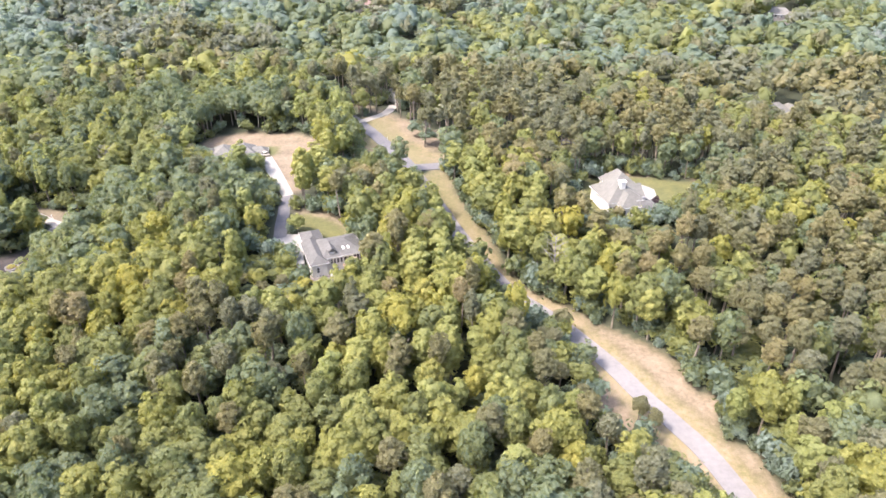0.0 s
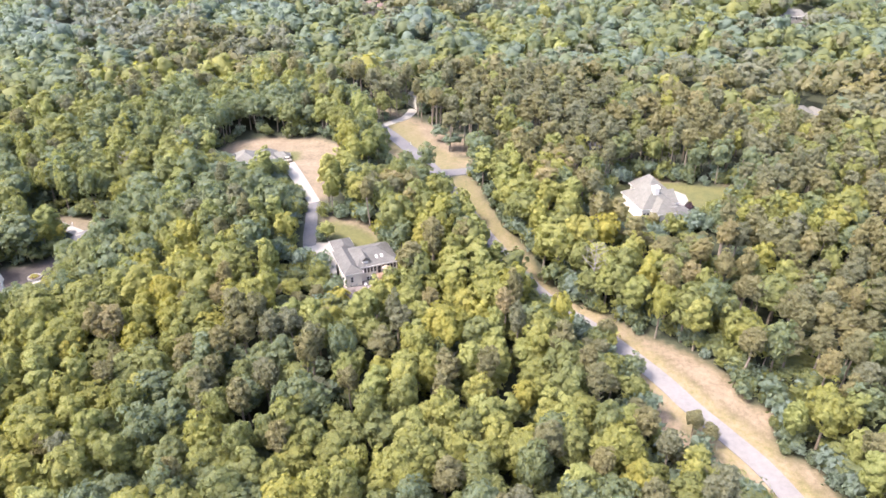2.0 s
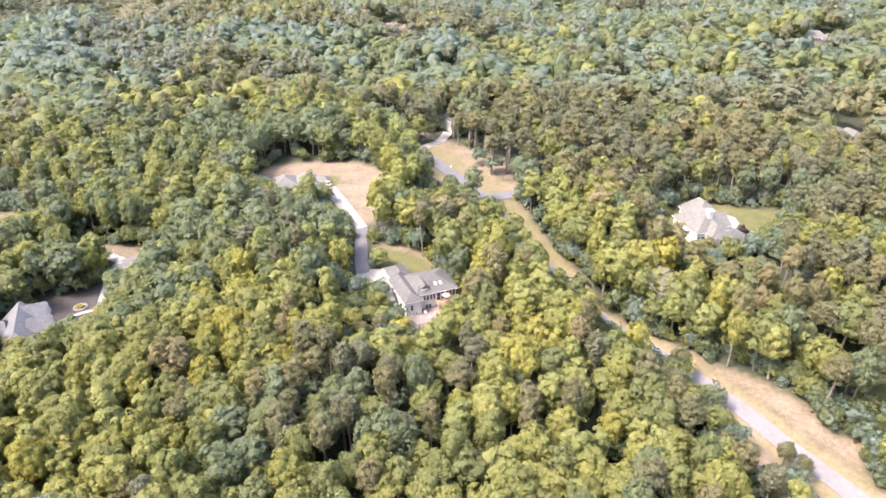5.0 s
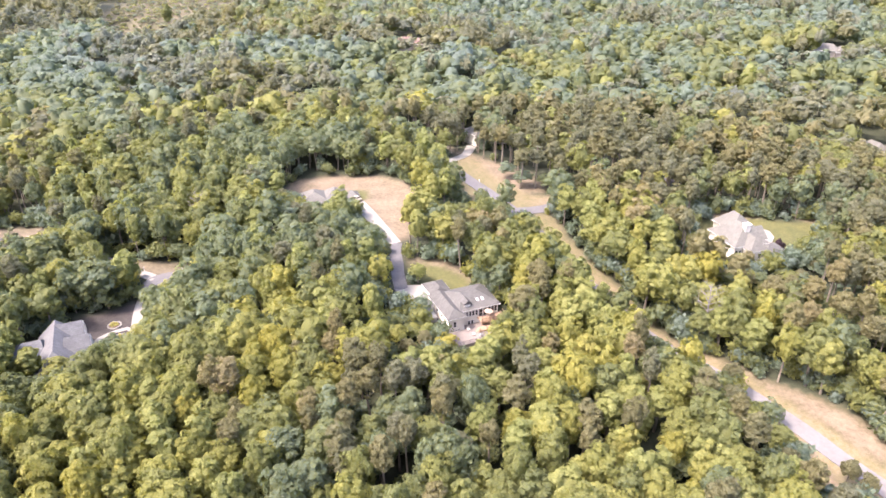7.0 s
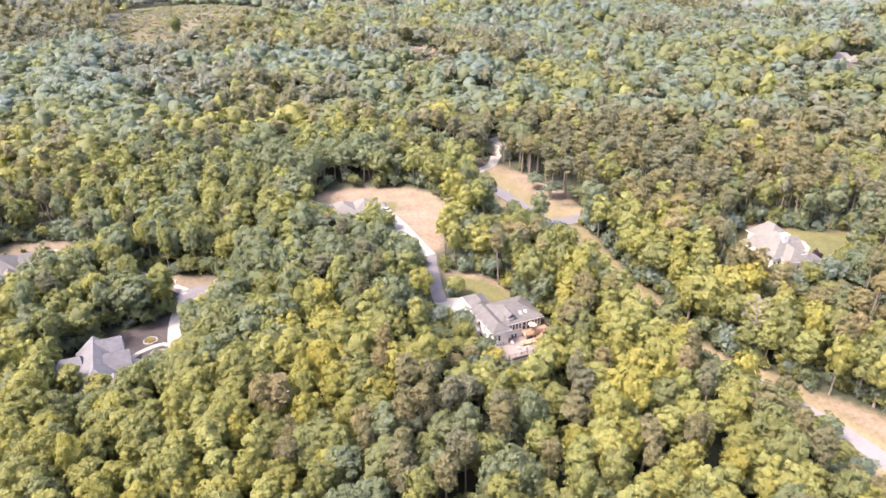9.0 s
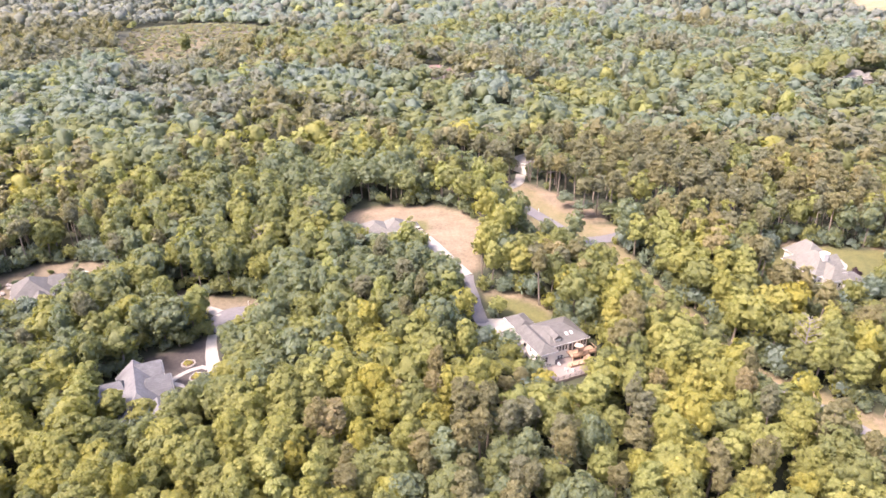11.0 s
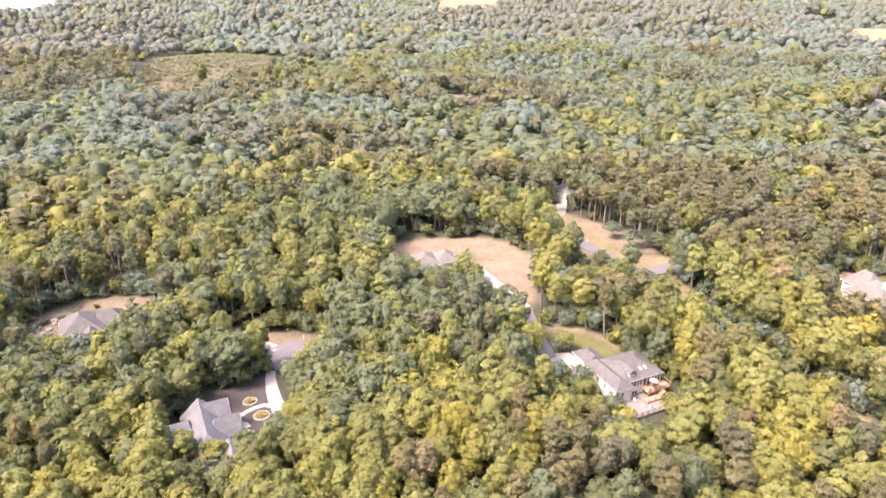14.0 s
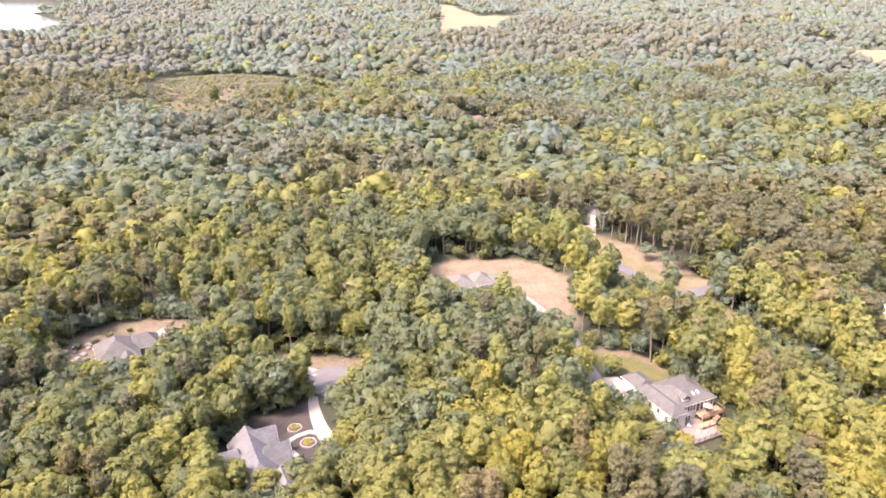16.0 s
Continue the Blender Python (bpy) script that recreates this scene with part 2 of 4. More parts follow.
DRIVES = ([(-51, 183), (-51.4, 209), (-66, 239)], [(-35, 269), (-24.6, 283), (-21, 296)], [(-146, 214), (-128, 203)], [(-126, 191), (-122, 174), (-119, 169)], [(-181, 229), (-165, 221.5)])
CLEAR = VERGES + LITTER[1:4] + LAWN[:2] + MULCH + [FORECOURT]
HOUSE_SPOTS = [(-31, 170, 12), (-31, 160, 7), (-40, 178, 8), (-20.5, 171, 3.5), (57, 206, 14), (-77, 243, 13), (-134.5, 160, 9), (-142, 164, 6), (-184, 215, 12), (-50, 461, 9), (200, 422, 11), (194, 405, 10), (188, 392, 8), (-50, 447, 9), (-49, 436, 6), (33, 602, 9), (37, 616, 8), (141, 283, 7), (-17, 300, 6), (-121, 198, 9.5)]

# ---- the ground: one sheet to the horizon ----
gx = np.concatenate([-np.geomspace(6000, 254, 48), np.arange(-250, 150, 1.9), np.geomspace(154, 6000, 48)])
gy = np.concatenate([-np.geomspace(3000, 20, 14), np.arange(0, 80, 8), np.arange(80, 312, 1.9), np.geomspace(316, 7000, 110)])
GX, GY = np.meshgrid(gx, gy)
fx, fy = GX.ravel(), GY.ravel()
fz = height(fx, fy)
rough_n = np.array([noise.noise((a * 0.15, b * 0.15, 0)) + 0.5 * noise.noise((a * 0.6, b * 0.6, 3)) for a, b in zip(fx, fy)])


def cover(polys, soft, shift=0.0):
    c = np.zeros_like(fx)
    for p in polys:
        c = np.maximum(c, np.clip(0.5 - (distance(fx, fy, p) + rough_n * soft - shift) / (1.6 + soft), 0, 1))
    return c


straw, lawn, litter, mulch_c = np.maximum(cover(VERGES + OPEN_FAR[1:], 1.2), 0.45 * cover(OPEN_FAR[:1], 3)), cover(LAWN, 0.6), np.maximum(cover(LITTER[:2] + LITTER[4:], 1.6, 1.0) * 0.85, cover(LITTER[2:4], 1.6, 1.0) * 0.6), cover(MULCH, 0.5)
sandy = cover(VERGES[:3], 1.0) * np.clip((distance(fx, fy, ROAD, False) + rough_n * 1.5 - 5.0) / 2.5, 0, 1) * np.where(fy < 178, 1.0, 0.3)
lawn = np.maximum(lawn, 0.55 * cover(VERGES[:1] + VERGES[2:], 1.2) * np.clip((10 - distance(fx, fy, ROAD, False) - 2 * rough_n) / 5, 0, 1) * np.clip((fy - 180) / 20, 0, 1))
straw, litter = straw * (1 - sandy), np.maximum(litter, sandy)
rows_n, cols_n = GX.shape
idx = np.arange(rows_n * cols_n).reshape(rows_n, cols_n)
quads = np.stack([idx[:-1, :-1], idx[:-1, 1:], idx[1:, 1:], idx[1:, :-1]], -1).reshape(-1, 4)
gm = bpy.data.meshes.new("ground")
gm.from_pydata(np.stack([fx, fy, fz + rough_n * 0.05], -1).tolist(), [], quads.tolist())
att = gm.attributes.new("cover", "FLOAT_COLOR", "POINT")
att.data.foreach_set("color", np.stack([straw, lawn, litter, mulch_c], -1).astype(np.float32).ravel())
gm.polygons.foreach_set("use_smooth", [True] * len(gm.polygons))
ground_m, n, l, b = material("ground_cover")
pos = position(n)
at = n.new("ShaderNodeAttribute")
at.attribute_name = "cover"
sep = n.new("ShaderNodeSeparateColor")
l.new(at.outputs["Color"], sep.inputs[0])
small, big, tiny = noise_node(n, l, 0.9, 6, pos), noise_node(n, l, 0.12, 4, pos), noise_node(n, l, 4.0, 4, pos)
two = math_node(n, l, "ADD", math_node(n, l, "MULTIPLY", small, 0.5), math_node(n, l, "MULTIPLY", big, 0.5))
base = ramp_node(n, l, two, [(0.35, (0.02, 0.028, 0.014)), (0.65, (0.05, 0.055, 0.028))])
straw_c = ramp_node(n, l, two, [(0.36, (0.129, 0.117, 0.0468)), (0.48, (0.179, 0.144, 0.0741)), (0.62, (0.218, 0.168, 0.109))])
lawn_c = ramp_node(n, l, two, [(0.35, (0.06, 0.069, 0.022)), (0.65, (0.112, 0.106, 0.036))])
litter_c = ramp_node(n, l, two, [(0.3, (0.08, 0.072, 0.04)), (0.43, (0.15, 0.115, 0.075)), (0.66, (0.24, 0.186, 0.132))])
mulch_col = ramp_node(n, l, two, [(0.35, (0.0288, 0.025, 0.024)), (0.65, (0.0624, 0.0528, 0.048))])
c = mix_node(n, l, sep.outputs[2], base, litter_c)
c = mix_node(n, l, sep.outputs[0], c, straw_c)
c = mix_node(n, l, sep.outputs[1], c, lawn_c)
c = mix_node(n, l, at.outputs["Alpha"], c, mulch_col)
c = mix_node(n, l, 1.0, c, ramp_node(n, l, tiny, [(0.3, (0.8, 0.8, 0.8)), (0.7, (1.15, 1.15, 1.15))]), "MULTIPLY")
l.new(c, b.inputs["Base Color"])
b.inputs["Roughness"].default_value = 0.95
bump_node(n, l, tiny, b, 0.08)
gm.materials.append(ground_m)
tagged(new("ground", gm), "rolling ground with straw verges, lawns and leaf litter", "ground", kind="structure")


def resample(line, step=2.0):
    out = []
    pts = [Vector(p) for p in line]
    for i in range(len(pts) - 1):
        p0, p1, p2, p3 = pts[max(i - 1, 0)], pts[i], pts[i + 1], pts[min(i + 2, len(pts) - 1)]
        k = max(1, round((p2 - p1).length / step))
        for j in range(k):
            t = j / k
            out.append(0.5 * (2 * p1 + (p2 - p0) * t + (2 * p0 - 5 * p1 + 4 * p2 - p3) * t * t + (3 * p1 - p0 - 3 * p2 + p3) * t ** 3))
    return out + [pts[-1]]


def ribbon(name, line, widths, mat, lift, label, thick=0.3, category="road"):
    """A paved strip along a line, with a real edge, laid on the ground."""
    pts = resample(line)
    bm = bmesh.new()
    prev = None
    for i, p in enumerate(pts):
        d = (pts[min(i + 1, len(pts) - 1)] - pts[max(i - 1, 0)]).normalized()
        s = Vector((-d.y, d.x))
        w = widths[0] + (widths[1] - widths[0]) * i / (len(pts) - 1)
        z = hz(p.x, p.y) + lift
        ring = [bm.verts.new((*(p + s * w * k), z + dz)) for k, dz in ((-0.5, -thick), (-0.5, 0), (-0.17, 0.03), (0.17, 0.03), (0.5, 0), (0.5, -thick))]
        if prev:
            for a in range(5):
                bm.faces.new((prev[a], prev[a + 1], ring[a + 1], ring[a]))
        prev = ring
    me = bpy.data.meshes.new(name)
    bm.normal_update()
    bm.to_mesh(me)
    me.materials.append(mat)
    return tagged(new(name, me), label, category, kind="structure")


ribbon("road", ROAD[:14], (4.9, 4.9), asphalt_old, 0.14, "pale sun-bleached asphalt road between straw verges")
ribbon("road_upper", ROAD[13:], (5.4, 5.0), asphalt, 0.142, "grey asphalt lane leading past a junction into pines")
ribbon("road_branch", BRANCH, (5.6, 5.0), asphalt, 0.15, "grey asphalt side lane running into the trees")
ribbon("driveway_1", [(-35.6, 268.5), (-30, 276.5), (-24.6, 283.5), (-21.4, 296)], (3.4, 4.2), concrete, 0.15, "white concrete driveway under tall pines", category="driveway")
ribbon("driveway_2", [(-51.6, 208.8), (-55.5, 217.3), (-60.2, 227.2), (-66.2, 239.4)], (3.8, 5.4), concrete, 0.15, "white concrete driveway beside a bare clearing", category="driveway")
ribbon("driveway_3", [(-49.2, 182), (-50.4, 190), (-50.8, 196), (-51.6, 203), (-51.4, 208.9)], (4.0, 3.6), asphalt, 0.13, "grey asphalt drive to the cream house", category="driveway")
ribbon("driveway_4", [(-150, 216), (-144.4, 213.6), (-137.9, 209.4), (-131, 204.8), (-126.5, 202)], (2.4, 3.6), concrete, 0.15, "white concrete driveway to the cul-de-sac", category="driveway")
ribbon("driveway_5", [(-126.9, 191.4), (-126.6, 188.5), (-125.2, 182.8), (-123.1, 176.6), (-120.5, 171.5)], (2.6, 4.4), concrete, 0.15, "pale concrete driveway past mulched beds", category="driveway")
ribbon("driveway_6", [(-180, 229), (-173.5, 225.6), (-166.8, 222.4), (-160, 219)], (4.2, 3.0), concrete, 0.15, "pale driveway beside a brown bank", category="driveway")
ribbon("garden_path", [(-124.4, 175.6), (-126.2, 176.4), (-128.8, 175.1), (-131.8, 171.9), (-132.6, 169.6), (-129.5, 168.2), (-126.8, 164.0), (-124.4, 159.1)], (1.5, 1.5), concrete, 0.16, "curved pale concrete garden path", category="path")


def slab(name, pts, z, mat, label, thick=0.5, category="pavement", drape=False):
    bm = bmesh.new()
    top = [bm.verts.new((x, y, hz(x, y) + z if drape else z)) for x, y in pts]
    low = [bm.verts.new(v.co - Vector((0, 0, thick))) for v in top]
    bm.faces.new(top)
    for i in range(len(top)):
        k = (i + 1) % len(top)
        bm.faces.new((top[i], low[i], low[k], top[k]))
    bm.normal_update()
    bmesh.ops.recalc_face_normals(bm, faces=bm.faces[:])
    me = bpy.data.meshes.new(name)
    bm.to_mesh(me)
    me.materials.append(mat)
    return tagged(new(name, me), label, category, kind="structure")


slab("cul_de_sac", [(-121.2 + 8.2 * math.cos(a), 198.3 + 7.6 * math.sin(a)) for a in np.linspace(0, 2 * math.pi, 36, endpoint=False)], 0.2, asphalt, "round grey asphalt cul-de-sac", drape=True)
slab("forecourt", FORECOURT, 6.5, concrete, "white concrete forecourt of the cream house", 1.6)


# ---- helpers for things ----
def part(name, bm, mat, parent, label=""):
    me = bpy.data.meshes.new(name)
    bm.to_mesh(me)
    bm.free()
    me.materials.append(mat)
    ob = new(name, me)
    ob.parent = parent
    return tagged(ob, label)


def box(bm, lo, hi, m=Matrix()):
    c = [(Vector(lo) + Vector(hi)) / 2, Vector(hi) - Vector(lo)]
    bmesh.ops.create_cube(bm, size=1, matrix=m @ Matrix.Translation(c[0]) @ Matrix.Diagonal((*c[1], 1)))
    return bm


def boxes(*pairs):
    bm = bmesh.new()
    for lo, hi in pairs:
        box(bm, lo, hi)
    return bm


def roof_bm(u0, u1, v0, v1, eave, rise, axis, hip0, hip1, over=0.55):
    """A hip or gable roof with eaves; hip0, hip1: how far the ridge's ends stand in."""
    u0, u1, v0, v1 = u0 - over, u1 + over, v0 - over, v1 + over
    bm = bmesh.new()
    low = [bm.verts.new((x, y, eave - 0.22)) for x, y in ((u0, v0), (u1, v0), (u1, v1), (u0, v1))]
    e = [bm.verts.new((x, y, eave)) for x, y in ((u0, v0), (u1, v0), (u1, v1), (u0, v1))]
    top = eave + rise
    if axis == "u":
        a, b2 = bm.verts.new((u0 + hip0, (v0 + v1) / 2, top)), bm.verts.new((u1 - hip1, (v0 + v1) / 2, top))
        faces = [(e[0], e[1], b2, a), (e[2], e[3], a, b2), (e[1], e[2], b2), (e[3], e[0], a)]
    else:
        a, b2 = bm.verts.new(((u0 + u1) / 2, v0 + hip0, top)), bm.verts.new(((u0 + u1) / 2, v1 - hip1, top))
        faces = [(e[1], e[2], b2, a), (e[3], e[0], a, b2), (e[0], e[1], a), (e[2], e[3], b2)]
    for f in faces:
        bm.faces.new(f)
    for i in range(4):
        k = (i + 1) % 4
        bm.faces.new((low[i], low[k], e[k], e[i]))
    bm.faces.new(low[::-1])
    bm.normal_update()
    return bm


def window(parent, u, v, z, w, h, side):
    """A window on the wall that faces side (-v: s, -u: w, +u: e, +v: n)."""
    m = {"s": pose(u, v, z), "e": pose(u, v, z, 0, 0, 90), "n": pose(u, v, z, 0, 0, 180), "w": pose(u, v, z, 0, 0, -90)}[side]
    bm = bmesh.new()
    t = 0.12
    for lo, hi in (((-w / 2 - t, -0.1, -t), (-w / 2, 0.02, h + t)), ((w / 2, -0.1, -t), (w / 2 + t, 0.02, h + t)), ((-w / 2, -0.1, h), (w / 2, 0.02, h + t)), ((-w / 2, -0.12, -t), (w / 2, 0.02, 0)),
                   ((-w / 2, -0.07, h / 2 - 0.03), (w / 2, 0.0, h / 2 + 0.03))):
        box(bm, lo, hi, m)
    win = part("window", bm, trim_white, parent)
    bm = bmesh.new()
    box(bm, (-w / 2, -0.05, 0), (w / 2, -0.02, h), m)
    part("pane", bm, glass, win, "dark window glass")


def wing(parent, u0, u1, v0, v1, base, eave, rise, axis, hip0, hip1, wall_m, roof_m, over=0.55):
    part("wall", boxes(((u0, v0, base), (u1, v1, eave - 0.1))), wall_m, parent)
    r = part("roof", roof_bm(u0, u1, v0, v1, eave, rise, axis, hip0, hip1, over), roof_m, parent)
    bm = bmesh.new()
    for lo, hi in (((u0 - over - 0.03, v0 - over - 0.03, eave - 0.26), (u1 + over + 0.03, v0 - over + 0.1, eave - 0.02)), ((u0 - over - 0.03, v1 + over - 0.1, eave - 0.26), (u1 + over + 0.03, v1 + over + 0.03, eave - 0.02)),
                   ((u0 - over - 0.03, v0 - over + 0.1, eave - 0.26), (u0 - over + 0.1, v1 + over - 0.1, eave - 0.02)), ((u1 + over - 0.1, v0 - over + 0.1, eave - 0.26), (u1 + over + 0.03, v1 + over - 0.1, eave - 0.02))):
        box(bm, lo, hi)
    part("fascia", bm, trim_white, r, "white eaves board")
    # gable ends closed with wall
    for end, hip in ((0, hip0), (1, hip1)):
        if hip == 0:
            bm = bmesh.new()
            if axis == "v":
                y = v0 if end == 0 else v1
                pts = [((u0, y, eave - 0.1), (u1, y, eave - 0.1), ((u0 + u1) / 2, y, eave + rise - 0.3))]
            else:
                x = u0 if end == 0 else u1
                pts = [((x, v0, eave - 0.1), (x, v1, eave - 0.1), (x, (v0 + v1) / 2, eave + rise - 0.3))]
            f = bm.faces.new([bm.verts.new(p) for p in pts[0]])
            ext = bmesh.ops.extrude_face_region(bm, geom=[f])
            off = (0, -0.55 if end == 0 else 0.55, 0) if axis == "v" else (-0.55 if end == 0 else 0.55, 0, 0)
            bmesh.ops.translate(bm, verts=[g for g in ext["geom"] if isinstance(g, bmesh.types.BMVert)], vec=Vector(off) * 1.06)
            bmesh.ops.recalc_face_normals(bm, faces=bm.faces[:])
            part("gable", bm, wall_m, parent)
    return r


def house(name, x, y, turn, label):
    ob = new(name)
    ob.matrix_world = pose(x, y, 0, 0, 0, turn)
    return tagged(ob, label, "house")


# ---- cream house with the deck ----
h = house("house", -37.2, 163.3, 21.4, "large cream two-storey house with grey hipped roofs and walk-out basement")
wing(h, 5.0, 16.2, 2.0, 12.8, 2.2, 8.8, 2.5, "u", 3.2, 5.0, siding, roof_grey)
wing(h, 0.9, 5.4, 0.2, 13.0, 2.2, 8.4, 1.7, "v", 2.6, 1.0, siding, roof_grey)
wing(h, 1.7, 6.9, 13.8, 19.8, 5.5, 8.3, 1.5, "v", 0.8, 2.6, siding, roof_grey)
for k in range(5):
    window(h, 5.95 + k * 0.95, 2.0, 6.6, 0.6, 1.5, "s")
for k in range(3):
    window(h, 13.6 + k * 0.95, 2.0, 6.5, 0.7, 1.7, "s")
for u, z, w, hh in ((11.0, 5.9, 1.0, 2.2), (12.3, 5.9, 0.9, 2.2), (7.6, 4.0, 0.7, 1.2), (8.5, 4.0, 0.7, 1.2), (11.5, 3.6, 1.8, 1.5), (13.8, 3.6, 1.8, 1.5)):
    window(h, u, 2.0, z, w, hh, "s")
window(h, 2.6, 0.2, 5.6, 0.7, 1.6, "s")
for u in (2.2, 3.0, 3.8):
    window(h, u, 0.2, 4.3, 0.4, 0.45, "s")
window(h, 5.4, 1.1, 4.2, 0.7, 1.5, "e")
for v, z in ((2.0, 5.6), (5.0, 6.4), (8.0, 6.4), (11.0, 6.4)):
    window(h, 0.9, v, z, 0.8, 1.4, "w")
for v in (15.4, 18.2):
    part("garage_door", boxes(((1.62, v - 1.2, 6.5), (1.68, v + 1.2, 8.0))), trim_white, h, "white panelled garage door")
for u in (10.9, 12.4):
    sk = part("skylight", box(bmesh.new(), (-0.3, -0.5, 0.0), (0.3, 0.5, 0.14), pose(u, 4.1, 9.9, 22.8, 0, 0)), trim_white, h, "white-framed roof skylight")
    part("pane", box(bmesh.new(), (-0.22, -0.42, 0.14), (0.22, 0.42, 0.16), pose(u, 4.1, 9.9, 22.8, 0, 0)), trim_white, sk)
d = part("dormer", boxes(((6.5, 2.7, 9.0), (8.3, 5.2, 10.3))), siding, h)
part("roof", roof_bm(6.5, 8.3, 2.7, 7.0, 10.3, 0.9, "v", 0, 0, 0.25), roof_grey, d)
part("gable_end", boxes(((6.8, 2.62, 9.35), (8.0, 2.7, 10.2))), trim_white, d, "white dormer front")
dk = part("deck", boxes(((9.9, -1.0, 5.65), (17.4, 2.0, 5.85)), ((9.9, -1.0, 5.4), (17.4, -0.8, 5.65))), wood_deck, h, "orange-stained wooden deck")
for k in range(37):
    part("board", boxes(((9.95 + k * 0.2, -0.98, 5.85), (10.13 + k * 0.2, 1.98, 5.88))), wood_deck, dk)
for u in (10.1, 12.5, 14.9, 17.2):
    part("post", boxes(((u - 0.1, -0.98, 1.6), (u + 0.1, -0.78, 6.95))), wood_deck, dk)
for z in (6.8,):
    part("rail", boxes(((9.9, -1.0, z), (17.4, -0.88, z + 0.08)), ((17.3, -0.88, z), (17.4, 1.9, z + 0.08)), ((9.9, -0.88, z), (10.0, 1.9, z + 0.08))), wood_deck, dk)
for k in range(48):
    part("baluster", boxes(((10.0 + k * 0.155, -0.96, 5.88), (10.04 + k * 0.155, -0.92, 6.8))), wood_deck, dk)
part("landing", boxes(((8.4, -2.9, 4.5), (13.0, -1.15, 4.66)), ((8.4, -2.9, 4.3), (13.0, -2.75, 4.5))), wood_deck, dk, "lower stair landing of orange wood")
for u in (8.6, 10.7, 12.8):
    part("post", boxes(((u - 0.09, -2.88, 2.2), (u + 0.09, -2.7, 5.6))), wood_deck, dk)
part("rail", boxes(((8.4, -2.9, 5.5), (13.0, -2.8, 5.58)), ((12.9, -2.8, 5.5), (13.0, -1.2, 5.58))), wood_deck, dk)
for k in range(6):
    part("step", boxes(((13.0 + k * 0.28, -2.3, 4.66 + k * 0.2), (13.3 + k * 0.28, -1.1, 4.74 + k * 0.2))), wood_deck, dk)
for k in range(6):
    part("step", boxes(((8.1 - k * 0.28, -2.6, 4.4 - k * 0.2), (8.4 - k * 0.28, -1.4, 4.48 - k * 0.2))), wood_deck, dk)
part("patio", boxes(((0.4, -6.2, 0.2), (13.0, 2.0, 4.1))), paver, h, "pinkish paved lower patio")
for k in range(8):
    part("fence_post", boxes(((0.5 + k * 1.76, -6.15, 4.1), (0.6 + k * 1.76, -6.05, 5.2))), dark_paint, h)
for z in (4.4, 4.75, 5.1):
    part("fence_rail", boxes(((0.5, -6.13, z), (12.9, -6.07, z + 0.06))), dark_paint, h)


def local(u, v, z):
    return h.matrix_world @ Vector((u, v, z))


def umbrella(p):
    u = new("patio_umbrella")
    u.location = p
    bm = bmesh.new()
    bmesh.ops.create_cone(bm, segments=8, radius1=1.25, radius2=0.06, depth=0.6, matrix=Matrix.Translation((0, 0, 2.4)))
    part("canopy", bm, cloth, u)
    bm = bmesh.new()
    bmesh.ops.create_cone(bm, segments=8, radius1=0.04, radius2=0.04, depth=2.6, matrix=Matrix.Translation((0, 0, 1.3)))
    part("pole", bm, dark_paint, u)
    return tagged(u, "cream patio umbrella standing on the wooden deck", "umbrella")


umbrella(local(12.6, 0.4, 5.88))


def patio_chair(p, turn):
    c = new("patio_chair")
    c.matrix_world = Matrix.Translation(p) @ pose(0, 0, 0, 0, 0, turn)
    part("seat", boxes(((-0.35, -0.35, 0.38), (0.35, 0.35, 0.48))), trim_white, c)
    part("backrest", boxes(((-0.35, 0.28, 0.48), (0.35, 0.36, 1.0))), trim_white, c)
    for a in (-0.3, 0.3):
        for b3 in (-0.3, 0.3):
            part("leg", boxes(((a - 0.04, b3 - 0.04, 0), (a + 0.04, b3 + 0.04, 0.38))), trim_white, c)
    return tagged(c, "white outdoor chair on the paved patio", "chair", "patio chairs")


for u, v, t in ((6.2, -0.6, 30), (6.6, -3.2, 140), (8.2, -4.2, 200)):
    patio_chair(local(u, v, 4.1), t)

# ---- tan-roofed house on the lawn ----
h = house("house", 57.6, 197.2, 14, "large pale house with tan hipped roofs on a lawn")
g0 = 6.0
wing(h, -5, 6.5, 1, 14, g0, 11.2, 4.8, "v", 5.0, 6.0, siding, roof_tan)
wing(h, 1, 10, 11, 20, g0, 11.0, 4.2, "v", 3.5, 3.5, siding, roof_tan)
wing(h, -2, 4, -2.5, 6, g0, 10.8, 3.2, "v", 3.0, 1.0, siding, roof_tan)
wing(h, 3.0, 10.5, -4.5, 2.5, g0 - 1, 9.6, 2.2, "u", 3.0, 3.2, siding, roof_grey)
wing(h, 4, 8.5, 4, 11, g0, 10.8, 3.0, "u", 1.0, 0.0, siding, roof_tan)
for k in range(5):
    window(h, 4.0 + k * 1.35, -4.5, 7.0, 0.9, 1.9, "s")
for k in range(3):
    window(h, 10.5, -3.5 + k * 1.8, 7.0, 1.1, 1.9, "e")
for u in (-4.2, -2.8, -1, 1.5):
    window(h, u, -2.5 if u > -2 else 1, 8.2, 0.9, 1.5, "s")
part("chimney", boxes(((-0.2, 3.6, 10), (1.6, 5.2, 16.5)), ((-0.4, 3.4, 16.5), (1.8, 5.4, 16.8))), siding, h, "broad pale chimney")
for u in (3.0, 5.5, 8.0, 10.5):
    part("porch_post", boxes(((u - 0.14, -4.9, 4.6), (u + 0.14, -4.62, 9.4))), trim_white, h, "white porch post")
slab("terrace", [(65, 207), (66, 217), (69, 218), (72, 214.5), (71.6, 210), (69, 206.4)], 7.75, concrete, "pale curved concrete terrace beside the house", 1.5)

